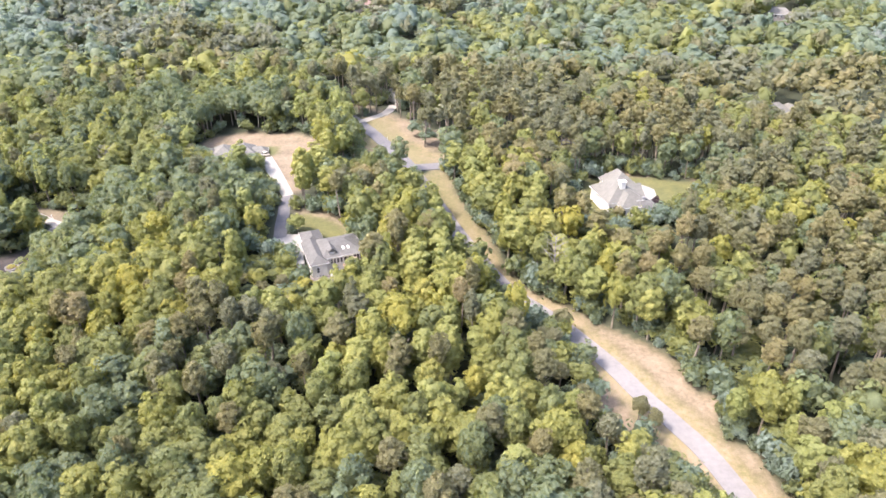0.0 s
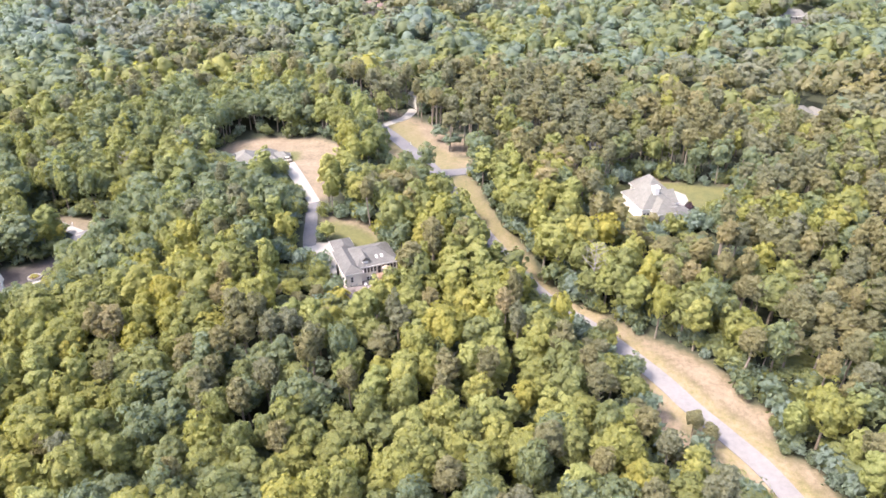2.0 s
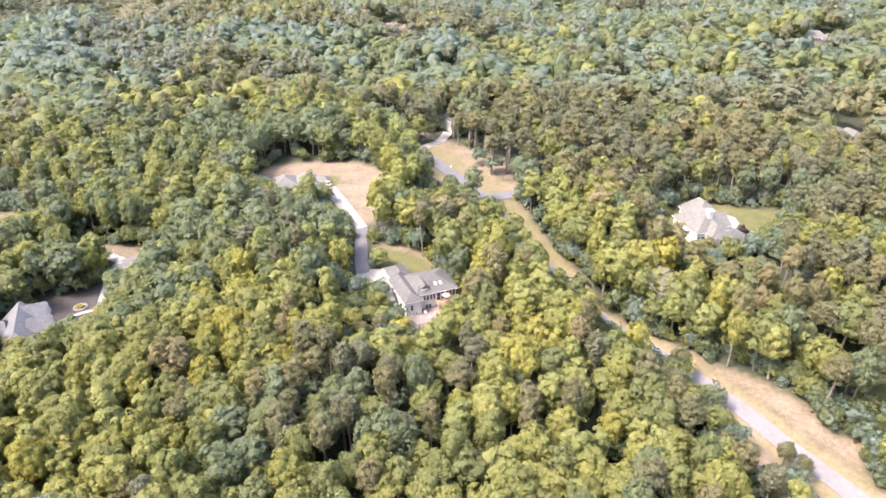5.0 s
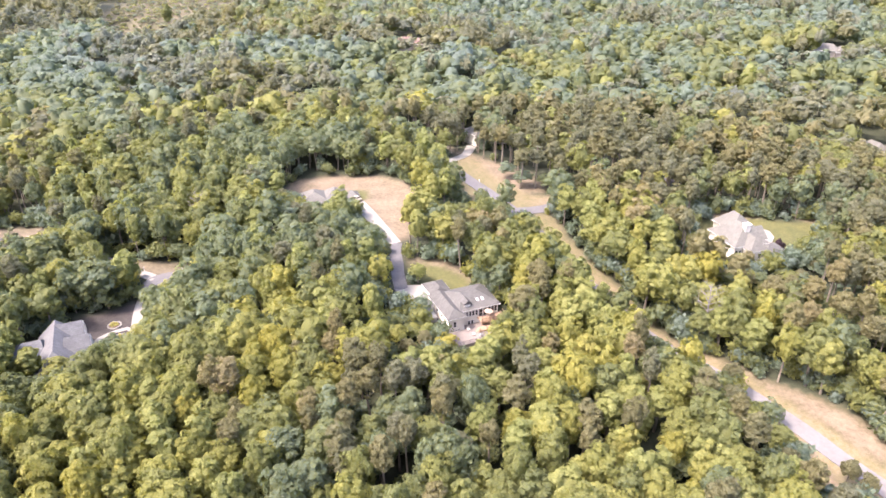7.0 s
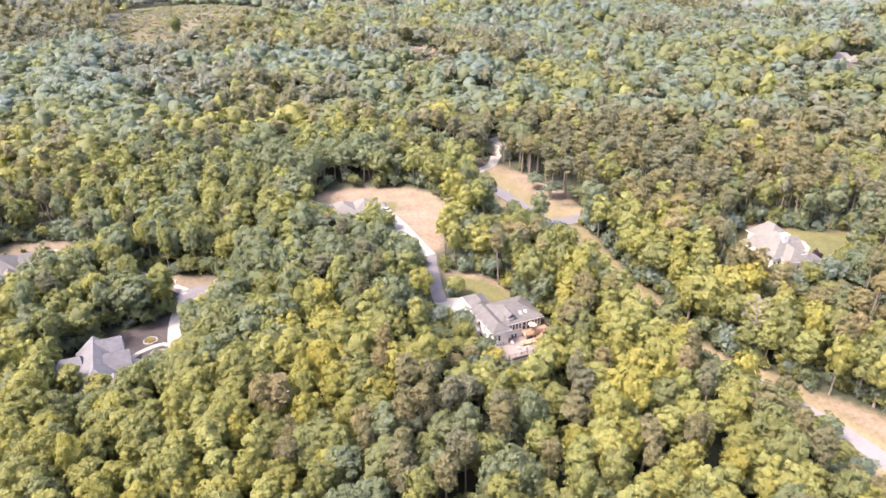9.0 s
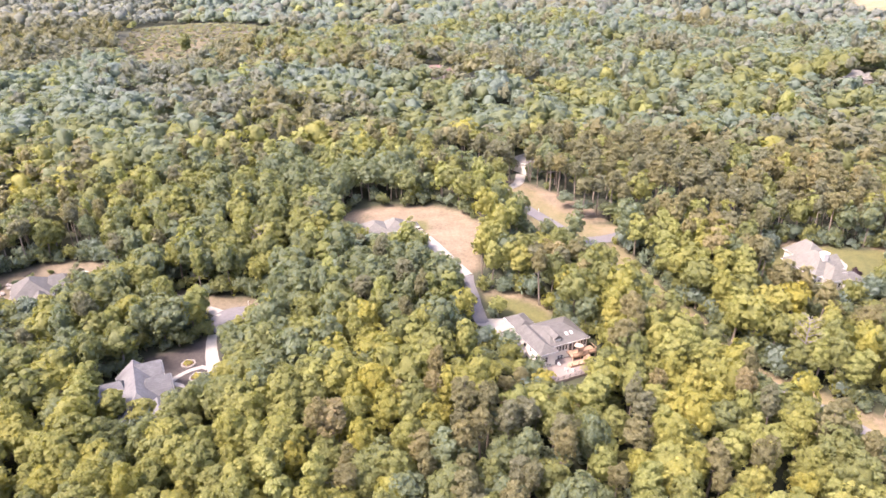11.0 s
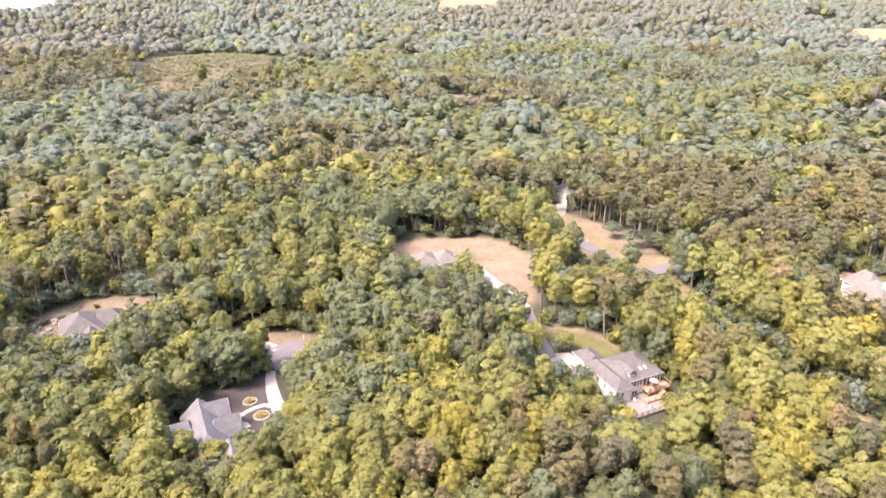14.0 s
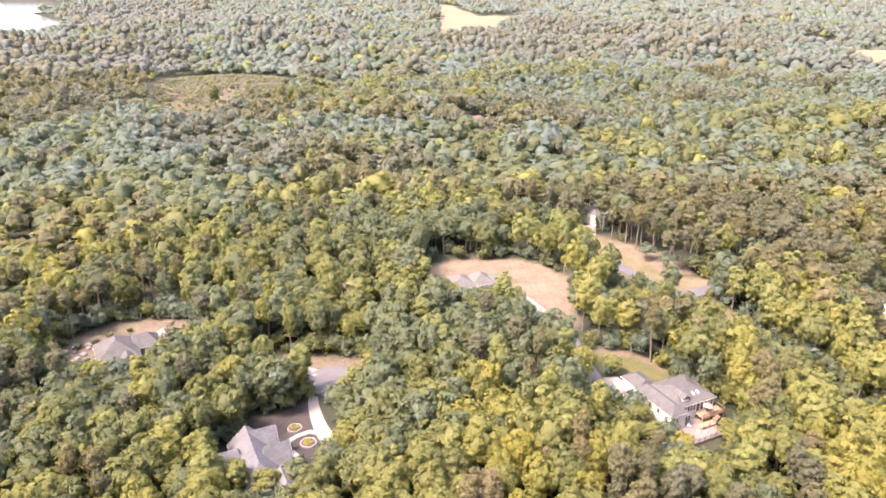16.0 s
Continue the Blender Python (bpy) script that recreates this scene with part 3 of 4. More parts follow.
# ---- house at the bare clearing ----
h = house("house", -82, 236.5, 12, "single-storey house with pale tan hipped roofs, half hidden by trees")
wing(h, -3, 6, 0, 9, 6.5, 10.3, 2.8, "v", 3.8, 3.8, siding, roof_tan)
wing(h, 5, 12.5, 1, 9, 6.5, 10.3, 2.8, "v", 3.4, 3.4, siding, roof_tan)
wing(h, -10, -2, 1.5, 8, 6.5, 9.9, 2.3, "u", 3.0, 1.0, siding, roof_tan)
wing(h, 11.5, 17, 2, 7.5, 6.5, 9.6, 2.0, "u", 1.0, 2.5, siding, roof_tan)
for u in (-8, -5.5, -1, 2, 4, 7, 10):
    window(h, u, 1.5 if u < -2 else (0 if u < 5 else 1), 7.6, 1.0, 1.5, "s")

# ---- slate-roofed house with the mulched garden ----
h = house("house", -136.6, 157.2, 22.3, "large house with slate-grey gabled roofs beside mulched beds")
wing(h, -3.4, 5, -7, 11.2, -2.5, 3.2, 4.2, "v", 4.0, 0.0, siding, roof_slate)
wing(h, 0.5, 7.0, 6.2, 11.4, -2.5, 3.2, 4.3, "u", 1.0, 0.0, siding, roof_slate, 0.4)
wing(h, 2.5, 8.6, -0.8, 4.2, -2.5, 3.2, 4.2, "u", 1.0, 0.0, siding, roof_slate, 0.4)
wing(h, -10, -2, 1, 9, -2.5, 3.0, 3.4, "u", 3.6, 1.0, siding, roof_slate)
wing(h, 1.5, 8.6, -14, -5, -2.5, 2.8, 3.4, "v", 3.4, 1.0, siding, roof_slate)
for u, v, w in ((7.0, 7.4, 1.0), (7.0, 9.8, 1.0), (8.4, 0.2, 1.1), (8.4, 2.9, 1.1), (8.6, -12, 1.1), (8.6, -9, 1.1)):
    window(h, u, v, 0.4, w, 1.6, "e")
window(h, 2.0, 11.2, 0.4, 1.2, 1.6, "n")
door = part("door", boxes(((5.0, 4.7, -1.2), (5.08, 5.5, 1.0))), brick_red, h, "brown front door")

# ---- house below the brown bank ----
h = house("house", -186, 210, 24, "hip-roofed grey house below a brown earth bank")
wing(h, -5, 6, -4, 8, 0, 4.6, 4.2, "v", 5.2, 5.0, stone_wall, roof_grey)
wing(h, 5, 12, 1, 8, 0, 4.3, 3.0, "u", 1.0, 3.2, stone_wall, roof_grey)
wing(h, 0.5, 5.2, -7, -3, 0, 4.4, 2.4, "v", 0.0, 0.8, stone_wall, roof_grey, 0.35)
for u in (-3.5, -1.2):
    window(h, u, -4, 1.6, 1.1, 1.6, "s")

# ---- far houses among the trees ----
for x, y, t, rm, lab in ((-50, 461, 10, roof_red, "far house with red-brown roof among trees"), (200, 424, -20, roof_tan, "far pale house in a gap of the woods"), (141, 285, 15, roof_tan, "pale house glimpsed through tall pines"),
                         (-15, 303, 30, roof_tan, "white house glimpsed behind pines"), (37, 618, 5, roof_grey, "far grey-roofed house among trees"), (415, 1350, 0, siding, "far white house at the wood's edge"), (560, 1330, 0, siding, "far white house at the wood's edge")):
    h = house("house", x, y, t, lab)
    g0 = hz(x, y) - 1
    wm = siding if "white" in lab else stone_wall
    wing(h, -8, 5, -5, 5, g0, g0 + 6.2, 3.2, "u", 4, 4, wm, rm)
    wing(h, 3, 10, -7, 2, g0, g0 + 5.8, 2.8, "v", 2.5, 2.5, wm, rm)
    for u in (-6, -3, 0):
        window(h, u, -5, g0 + 4.4, 1.1, 1.6, "s")

# ---- trees ----
rng = np.random.default_rng(7)


def ico(sub):
    bm = bmesh.new()
    bmesh.ops.create_icosphere(bm, subdivisions=sub, radius=1)
    v = np.array([p.co[:] for p in bm.verts])
    f = np.array([[p.index for p in q.verts] for q in bm.faces])
    bm.free()
    return v, f


ICO = {k: ico(k) for k in (1, 2, 3)}


def lobe(centre, radius, sub, squash):
    v, f = ICO[sub]
    keep = v[f].mean(1)[:, 2] > -0.55
    f = f[keep]
    v = v * (1 + rng.uniform(-0.2, 0.2, (len(v), 1))) * np.array([1, 1, squash]) * radius
    return v + centre, f


def tufts(centre, radius, count, size, squash):
    """Small loose leaf sprays standing off a lobe."""
    d = rng.normal(size=(count, 3))
    d[:, 2] = np.abs(d[:, 2]) * 1.1 - 0.35
    d /= np.linalg.norm(d, axis=1, keepdims=True)
    p = centre + d * radius * rng.uniform(0.88, 1.22, (count, 1)) * np.array([1, 1, squash])
    nrm = d + rng.normal(size=(count, 3)) * 0.5
    nrm /= np.linalg.norm(nrm, axis=1, keepdims=True)
    a = np.cross(nrm, rng.normal(size=(count, 3)))
    a /= np.linalg.norm(a, axis=1, keepdims=True)
    b2 = np.cross(nrm, a)
    s = size * rng.uniform(0.6, 1.3, (count, 1))
    v = np.stack([p + a * s, p - a * s * 0.6 + b2 * s * 0.8, p - a * s * 0.4 - b2 * s * 0.9], 1).reshape(-1, 3)
    return v, np.arange(count * 3).reshape(-1, 3)


class Pieces:
    def __init__(self):
        self.v, self.f, self.s, self.m, self.k = [], [], [], [], 0

    def add(self, vf, smooth, slot=0):
        v, f = vf
        self.v.append(v)
        self.f.append(f + self.k)
        self.s.append(np.full(len(f), smooth))
        self.m.append(np.full(len(f), slot))
        self.k += len(v)

    def arrays(self):
        return np.concatenate(self.v), np.concatenate(self.f), np.concatenate(self.s)

    def slots(self):
        return np.concatenate(self.m)


def sprays(c, d, size, loose):
    """One leaf spray at each place c: a small three-cornered blade lying roughly across the direction d."""
    k = len(c)
    nrm = d + rng.normal(size=(k, 3)) * loose
    nrm /= np.linalg.norm(nrm, axis=1, keepdims=True)
    a = np.cross(nrm, rng.normal(size=(k, 3)))
    a /= np.linalg.norm(a, axis=1, keepdims=True)
    b2 = np.cross(nrm, a)
    w = size * rng.uniform(0.6, 1.35, (k, 1))
    return np.stack([c + a * w, c - a * w * 0.6 + b2 * w * 0.85, c - a * w * 0.4 - b2 * w * 0.9], 1).reshape(-1, 3), np.arange(k * 3).reshape(-1, 3)


def crown(kind, level):
    """Crown of a tree about 17 m high with its foot at the origin: boughs grown together into one uneven body, covered with
    rounded puffs of leaf sprays. level 0: nearest, 4: farthest."""
    p = Pieces()
    if kind == "pine":
        R, mid, hgt, count = 2.9, 12.0, 4.9, 9
    elif kind == "gold":
        R, mid, hgt, count = 3.2, 9.2, 6.6, 9
    else:
        R, mid, hgt, count = 4.1, 9.8, 6.2, 11
    lean = rng.uniform(-0.12, 0.12, 2)
    cs, rs = [np.zeros(3)], [0.55]
    for i in range(count):                                     # bough centres in a unit ball, from the top down
        ang = i * 2.39996 + rng.uniform(-0.6, 0.6)
        zz = 1 - 1.7 * (i + 0.5) / count
        rad = math.sqrt(max(0.04, 1 - zz * zz)) * rng.uniform(0.6, 1.0)
        cs.append(np.array([math.cos(ang) * rad, math.sin(ang) * rad, zz * rng.uniform(0.8, 1.0)]) * rng.uniform(0.5, 0.72))
        rs.append(rng.uniform(0.26, 0.44) * (0.85 if kind == "pine" else 1.0))
    cs, rs = np.array(cs), np.array(rs)

    def skin(d):
        """How far the union of the boughs reaches in each direction."""
        dc = d @ cs.T
        disc = rs ** 2 - ((cs ** 2).sum(1) - dc ** 2)
        return np.where(disc > 0, dc + np.sqrt(np.maximum(disc, 0)), 0).max(1)

    def shape(d, r):
        q = d * r[:, None]
        return np.stack([q[:, 0] * R + lean[0] * q[:, 2] * hgt, q[:, 1] * R + lean[1] * q[:, 2] * hgt, mid + q[:, 2] * hgt], 1)

    if level > 2:                                              # a far crown, or a group of neighbouring ones
        clumps, spread, size = (3, 0.5, 2.3) if level == 3 else (5, 0.85, 1.75)
        size *= {"broad": 0.95, "gold": 0.85, "pine": 0.78}[kind]
        for k in range(clumps):
            an, far = k * 2.39996 + rng.uniform(0, 1), R * spread * math.sqrt((k + 0.3) / clumps)
            v, f = ICO[1]
            f = f[v[f].mean(1)[:, 2] > -0.3]
            r = size * rng.uniform(0.8, 1.2) * (1.2 if k == 0 else 0.9)
            c = np.array([far * math.cos(an), far * math.sin(an), mid + rng.uniform(-2.0, 0.5) + (1.6 if k == 0 else 0)])
            p.add((v * r * rng.uniform(0.8, 1.2, (len(v), 1)) * np.array([1.0, 1.0, 1.7 if level == 3 else 3.2]) + c, f), True, 2)
        if level == 3:
            d = rng.normal(size=(7, 3)) + np.array([0, 0, 0.8])
            d /= np.linalg.norm(d, axis=1, keepdims=True)
            p.add(sprays(shape(d, np.full(7, 0.86)), d, 1.3, 0.3), False, 2)
        return (*p.arrays(), p.slots())
    puffs, each, leaf_size, puff = ((54, 40, 0.35, 0.95), (25, 22, 0.56, 1.2), (10, 8, 0.95, 1.6))[level]
    i = np.arange(puffs)
    zz = 1 - 1.68 * (i + 0.5) / puffs
    an = i * 2.39996 + rng.uniform(0, 6.28)
    d = np.stack([np.sqrt(1 - zz ** 2) * np.cos(an), np.sqrt(1 - zz ** 2) * np.sin(an), zz], 1) + rng.normal(size=(puffs, 3)) * 0.14
    d /= np.linalg.norm(d, axis=1, keepdims=True)
    spots = shape(d, skin(d) * rng.uniform(0.78, 0.96, puffs))
    flat = np.array([1, 1, 0.62 if kind == "pine" else 0.9])
    for c, out in zip(spots, d):
        q = rng.normal(size=(each, 3)) + out * 0.9 + np.array([0, 0, 0.35])
        q /= np.linalg.norm(q, axis=1, keepdims=True)
        r = puff * rng.uniform(0.7, 1.25) * R / 4.1
        p.add(sprays(c + q * flat * r * rng.uniform(0.8, 1.12, (each, 1)), q * 0.75 + out * 0.35, leaf_size * (0.8 if kind == "pine" else 1.0), 0.32 if kind != "pine" else 0.5), False)
    v, f = ICO[2]                                              # the leafy inside
    p.add((shape(v, skin(v) * (0.74 if level < 2 else 0.9) * (1.0 if kind != "pine" else 0.85) * rng.uniform(0.92, 1.06, len(v))), f), True, 2)
    return (*p.arrays(), p.slots())


def tube(p0, p1, r0, r1, sides):
    p0, p1 = np.array(p0, float), np.array(p1, float)
    d = (p1 - p0) / np.linalg.norm(p1 - p0)
    a = np.cross(d, [0.3, 1, 0.2])
    a /= np.linalg.norm(a)
    b2 = np.cross(d, a)
    an = np.linspace(0, 2 * math.pi, sides, endpoint=False)[:, None]
    ring = np.cos(an) * a + np.sin(an) * b2
    v = np.concatenate([p0 + ring * r0, p1 + ring * r1])
    i = np.arange(sides)
    j = (i + 1) % sides
    return v, np.concatenate([np.stack([i, j, j + sides], 1), np.stack([i, j + sides, i + sides], 1)])


def trunk(kind, sides=7, limbs=4):
    p = Pieces()
    top = 15.0 if kind == "pine" else 12.5
    bend = rng.uniform(-0.4, 0.4, 2)
    knee = (bend[0], bend[1], top * 0.5)
    end = (bend[0] * 0.5, bend[1] * 0.5, top)
    p.add(tube((0, 0, -1.0), knee, 0.3, 0.2, sides), True)
    p.add(tube(knee, end, 0.2, 0.06, sides), True)
    for i in range(limbs):
        a, z = i * 2.4 + rng.uniform(-0.4, 0.4), top * rng.uniform(0.55, 0.85)
        r = rng.uniform(1.4, 2.8)
        p.add(tube((bend[0] * 0.7, bend[1] * 0.7, z), (math.cos(a) * r, math.sin(a) * r, z + rng.uniform(0.8, 2.2)), 0.1, 0.03, 4), True)
    return p.arrays()


def mesh_from(name, v, f, s, mats, mat_index=None, tone=None):
    me = bpy.data.meshes.new(name)
    me.vertices.add(len(v))
    me.vertices.foreach_set("co", np.ascontiguousarray(v, np.float32).ravel())
    me.loops.add(len(f) * 3)
    me.loops.foreach_set("vertex_index", np.ascontiguousarray(f, np.int32).ravel())
    me.polygons.add(len(f))
    me.polygons.foreach_set("loop_start", np.arange(0, len(f) * 3, 3, dtype=np.int32))
    me.update(calc_edges=True)
    me.polygons.foreach_set("use_smooth", np.ascontiguousarray(s, bool))
    for m in mats:
        me.materials.append(m)
    if mat_index is not None:
        me.polygons.foreach_set("material_index", np.ascontiguousarray(mat_index, np.int32))
    if tone is not None:
        me.attributes.new("tone", "FLOAT", "POINT").data.foreach_set("value", np.ascontiguousarray(tone, np.float32))
    me.validate()
    return me


# where the trees stand
HUB = (-50.0, 12.0)


def scatter(step, d0, d1, margin):
    xs = np.arange(-2600.0 if d1 > 1600 else -1250.0, 2700 if d1 > 1600 else 1250, step)
    ys = np.arange(5.0, d1 + 40, step)
    X, Y = np.meshgrid(xs, ys)
    X[1::2] += step / 2
    X, Y = X.ravel() + rng.uniform(-0.36, 0.36, X.size) * step, Y.ravel() + rng.uniform(-0.36, 0.36, X.size) * step
    d = np.hypot(X - HUB[0], Y - HUB[1])
    ok = (d >= d0) & (d < d1) & (X > -135 - 0.57 * (Y - 10)) & (X < np.maximum(0.67 * Y + 30, 0.77 * Y - 85)) & (Y > 8)
    X, Y = X[ok], Y[ok]
    far = np.full(X.shape, 1e9)
    for p in CLEAR + OPEN_FAR:
        far = np.minimum(far, distance(X, Y, p))
    for p in (ROAD, BRANCH[:4]):
        far = np.minimum(far, distance(X, Y, p, False) - 3.0)
    for p in DRIVES:
        far = np.minimum(far, distance(X, Y, p, False) - 1.5)
    for hx, hy, hr in HOUSE_SPOTS:
        far = np.minimum(far, np.hypot(X - hx, Y - hy) - hr + margin)
    far = np.minimum(far, distance(X, Y, LAKE) - 5)
    ok = (far > margin) & ((distance(X, Y, LITTER[0]) > 0) | (rng.random(X.size) < 0.45))
    return X[ok], Y[ok], far[ok]


# low growth where the houses look out: centre, radius, greatest height
LOW = [(-36, 149, 8, 8), (-40, 150, 9, 9), (-48, 160, 8, 8), (-31, 155, 6, 4), (-50, 172, 9, 3.6), (-45, 165, 7, 4.5), (-29, 224, 8, 9), (-33, 212, 8, 12), (-24, 236, 6, 5), (-58, 205, 8, 8), (-60, 213, 7, 6), (-56, 196, 6, 9), (55, 187, 9, 8), (63, 188, 9, 4), (49, 190, 8, 7), (44, 196, 6, 9), (71, 193, 8, 3.5), (56, 180, 7, 9), (80, 200, 6, 6), (60, 178, 9, 12), (-126, 150, 6, 9), (-132, 146, 7, 9.5), (-184, 203, 8, 4), (-118, 158, 8, 7), (-62, 222, 7, 4), (-57, 212, 6, 4), (-54, 203, 5, 5), (-70, 230, 6, 6), (-75, 227, 7, 8), (-84, 226, 9, 9), (-92, 230, 8, 9), (-80, 214, 9, 10), (-24, 228, 8, 6), (-18, 215, 7, 9),
       (-186, 198, 12, 5), (-176, 204, 9, 5), (-178, 188, 10, 10), (-196, 204, 8, 5), (-163, 214, 7, 7), (-118, 187, 7, 7), (134, 268, 9, 10), (-140, 204, 7, 5), (-132, 199, 4, 5), (-112, 192, 6, 7), (36, 108, 7, 8), (28, 118, 7, 8), (26, 133, 7, 9), (46, 93, 8, 7), (40, 101, 7, 8), (50, 84, 7, 8), (62, 125, 4, 9), (25, 140, 6, 8), (19, 149, 6, 9)]


# a strip of tall bright trees between the bare clearing and the lane; far stands of grey pines
STRIP = [(-64, 264), (-48, 280), (-36, 264), (-35, 246), (-33, 236), (-40, 208), (-47, 209), (-43, 226), (-42, 244), (-50, 257)]
STANDS = [[(-698, 1165), (-387, 1067), (-321, 838), (-356, 792), (-289, 600), (-317, 494), (-400, 440)], [(-1149, 2476), (-798, 2974), (-489, 1416), (-660, 1357)], [(-57, 802), (-178, 721), (-236, 688), (-171, 651)],
          [(-16, 1190), (273, 1591), (510, 1286), (385, 870), (-32, 887)]]


def field(X, Y, s, o):
    return np.array([noise.noise((a * s + o, b * s, o)) for a, b in zip(X, Y)])


def pick(X, Y):
    """Kind, tone and height of the trees at these places."""
    road_x = np.interp(Y, [60, 92, 129, 158, 185, 218, 262, 320], [66, 59, 41, 21, 6, -8, -29, -60])
    right = X - road_x
    pine = np.where(right > 30, 0.68, np.where(right > 0, 0.12, 0.13))
    pine = np.where((Y > 235) & (Y < 340) & (X > -60) & (X < 130), 0.72, pine)
    wild = field(X, Y, 0.012, 5)
    pine = np.where(Y > 330, np.where(wild + 0.6 * field(X, Y, 0.005, 4) > 0.2, 0.8, 0.12), pine + wild * 0.5 + field(X, Y, 0.04, 9) * 0.2)
    for stand in STANDS:
        pine = np.where(distance(X, Y, stand) < 8 * wild, 0.95, pine)
    strip = distance(X, Y, STRIP) < 1
    pine = np.where(strip, 0.0, pine)
    pine = np.where(distance(X, Y, LITTER[0]) < 6, 1.0, pine)
    gold = np.where((right > 0) & (right < 30) & (Y < 230), 0.48, np.where(Y > 330, 0.04, 0.13)) + field(X, Y, 0.03, 2) * 0.25
    gold = np.where((X > -80) & (right < -25) & (Y < 135), 0.05, np.where((X < -88) & (Y < 160), 0.24, gold))
    gold = np.where(strip | ((X > -32) & (right < -18) & (Y > 100) & (Y < 165)), 0.55, gold)
    u = rng.random(X.size)
    kind = np.where(u < pine, 0, np.where(rng.random(X.size) < gold, 2, 1))
    # mean tone sinks with distance, into the ramps' haze-tinted low end
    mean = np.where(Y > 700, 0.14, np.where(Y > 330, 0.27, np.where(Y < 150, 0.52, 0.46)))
    mean = np.where((X < -62) & (Y > 185) & (Y < 330), 0.34, np.where((right > 60) & (Y < 330), 0.36, np.where(strip | ((right > 0) & (right < 45) & (Y < 235)), 0.54, mean)))
    mean = np.where((X > -78) & (right < -22) & (Y < 138), 0.42, np.where((right > 22) & (Y < 150), 0.44, np.where((X < -88) & (Y < 165), 0.47, mean)))
    mean = np.where((right < -12) & (X > -55) & (Y > 138) & (Y < 225), 0.68, mean)
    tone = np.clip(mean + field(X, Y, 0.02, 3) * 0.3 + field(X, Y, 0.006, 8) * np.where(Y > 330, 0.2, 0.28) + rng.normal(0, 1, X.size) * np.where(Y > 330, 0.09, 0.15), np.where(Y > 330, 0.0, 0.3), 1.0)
    tall = rng.uniform(0.8, 1.2, X.size) * np.where(kind == 0, 1.08, 1.0) * np.where(Y > 330, 1.0 + 0.5 * field(X, Y, 0.03, 6), 1.0)
    tall = np.where((right < -14) & (right > -32) & (Y > 115) & (Y < 195) & (X > -18), np.maximum(tall, rng.uniform(1.0, 1.22, X.size)), tall)
    for cx, cy, r, top in LOW:
        near = np.hypot(X - cx, Y - cy) < r
        tall = np.where(near, np.minimum(tall, top / 17.0 * rng.uniform(0.8, 1.1, X.size)), tall)
    edge = (right < -2) & (right > -13) & (Y > 84) & (Y < 232)
    tall = np.where(edge, np.minimum(tall, rng.uniform(0.36, 0.55, X.size) + np.where(Y > 166, 0.38, 0.0)), tall)
    wide = np.clip(rng.uniform(0.78, 1.42, X.size), 0, 0.5 + 0.72 * tall)
    return kind, tone, tall, wide


KIND = ("pine", "broad", "gold")
TREE = {"pine": ("pine_tree", "tall slender pine with a sparse grey-green crown"), "broad": ("broadleaf_tree", "full-crowned green broadleaf tree in dense summer woods"),
        "gold": ("young_broadleaf_tree", "bright yellow-green broadleaf tree with an upright crown")}


def bake(name, label, X, Y, kind, tone, tall, wide, level, variants, stems):
    """Joined woods, one object a kind."""
    Z = height(X, Y)
    for ki, kn in enumerate(KIND):
        sel = np.nonzero(kind == ki)[0]
        if not len(sel):
            continue
        shapes = []
        for _ in range(variants):
            v, f, s, mi = crown(kn, level)
            if stems:
                tv, tf, ts = trunk(kn, 5 if level == 1 else 4, 0)
                v, f, s, mi = np.concatenate([v, tv]), np.concatenate([f, tf + len(v)]), np.concatenate([s, ts]), np.concatenate([mi, np.ones(len(tf), int)])
            shapes.append((v, f, s, mi))
        which = rng.integers(0, variants, len(sel))
        V, F, S, M, T, k = [], [], [], [], [], 0
        for w in range(variants):
            q = sel[which == w]
            if not len(q):
                continue
            v, f, s, mi = shapes[w]
            a = rng.uniform(0, 2 * math.pi, len(q))
            ca, sa = np.cos(a)[:, None], np.sin(a)[:, None]
            x = (v[:, 0] * ca - v[:, 1] * sa) * wide[q][:, None] + X[q][:, None]
            y = (v[:, 0] * sa + v[:, 1] * ca) * wide[q][:, None] + Y[q][:, None]
            z = v[:, 2][None] * tall[q][:, None] + Z[q][:, None]
            V.append(np.stack([x, y, z], -1).reshape(-1, 3))
            F.append((f[None] + (np.arange(len(q)) * len(v))[:, None, None] + k).reshape(-1, 3))
            S.append(np.tile(s, len(q)))
            M.append(np.tile(mi, len(q)))
            T.append(np.repeat(tone[q], len(v)))
            k += len(v) * len(q)
        me = mesh_from(name, np.concatenate(V), np.concatenate(F), np.concatenate(S), [leaf[kn][1], bark, leaf[kn][3]], np.concatenate(M), np.concatenate(T))
        tagged(new(name, me), label, "woods", kind="stuff")


def set_tone(ob, t):
    for o in (ob, *ob.children_recursive):
        o.color = (t, t, t, 1)


def add_tree_parts(ob, kn, leaves):
    v, f, s, mi = crown(kn, 0)
    for name, me in (("crown", mesh_from("crown", v, f, s, [leaf[leaves][0], bark, leaf[leaves][2]], mi)), ("trunk", mesh_from("trunk", *trunk(kn), [bark]))):
        child = new(name, me)
        child.parent = ob


def tree_thing(kn):
    ob = new(TREE[kn][0])
    add_tree_parts(ob, kn, kn)
    return tagged(ob, TREE[kn][1], "tree", "trees of the woods")


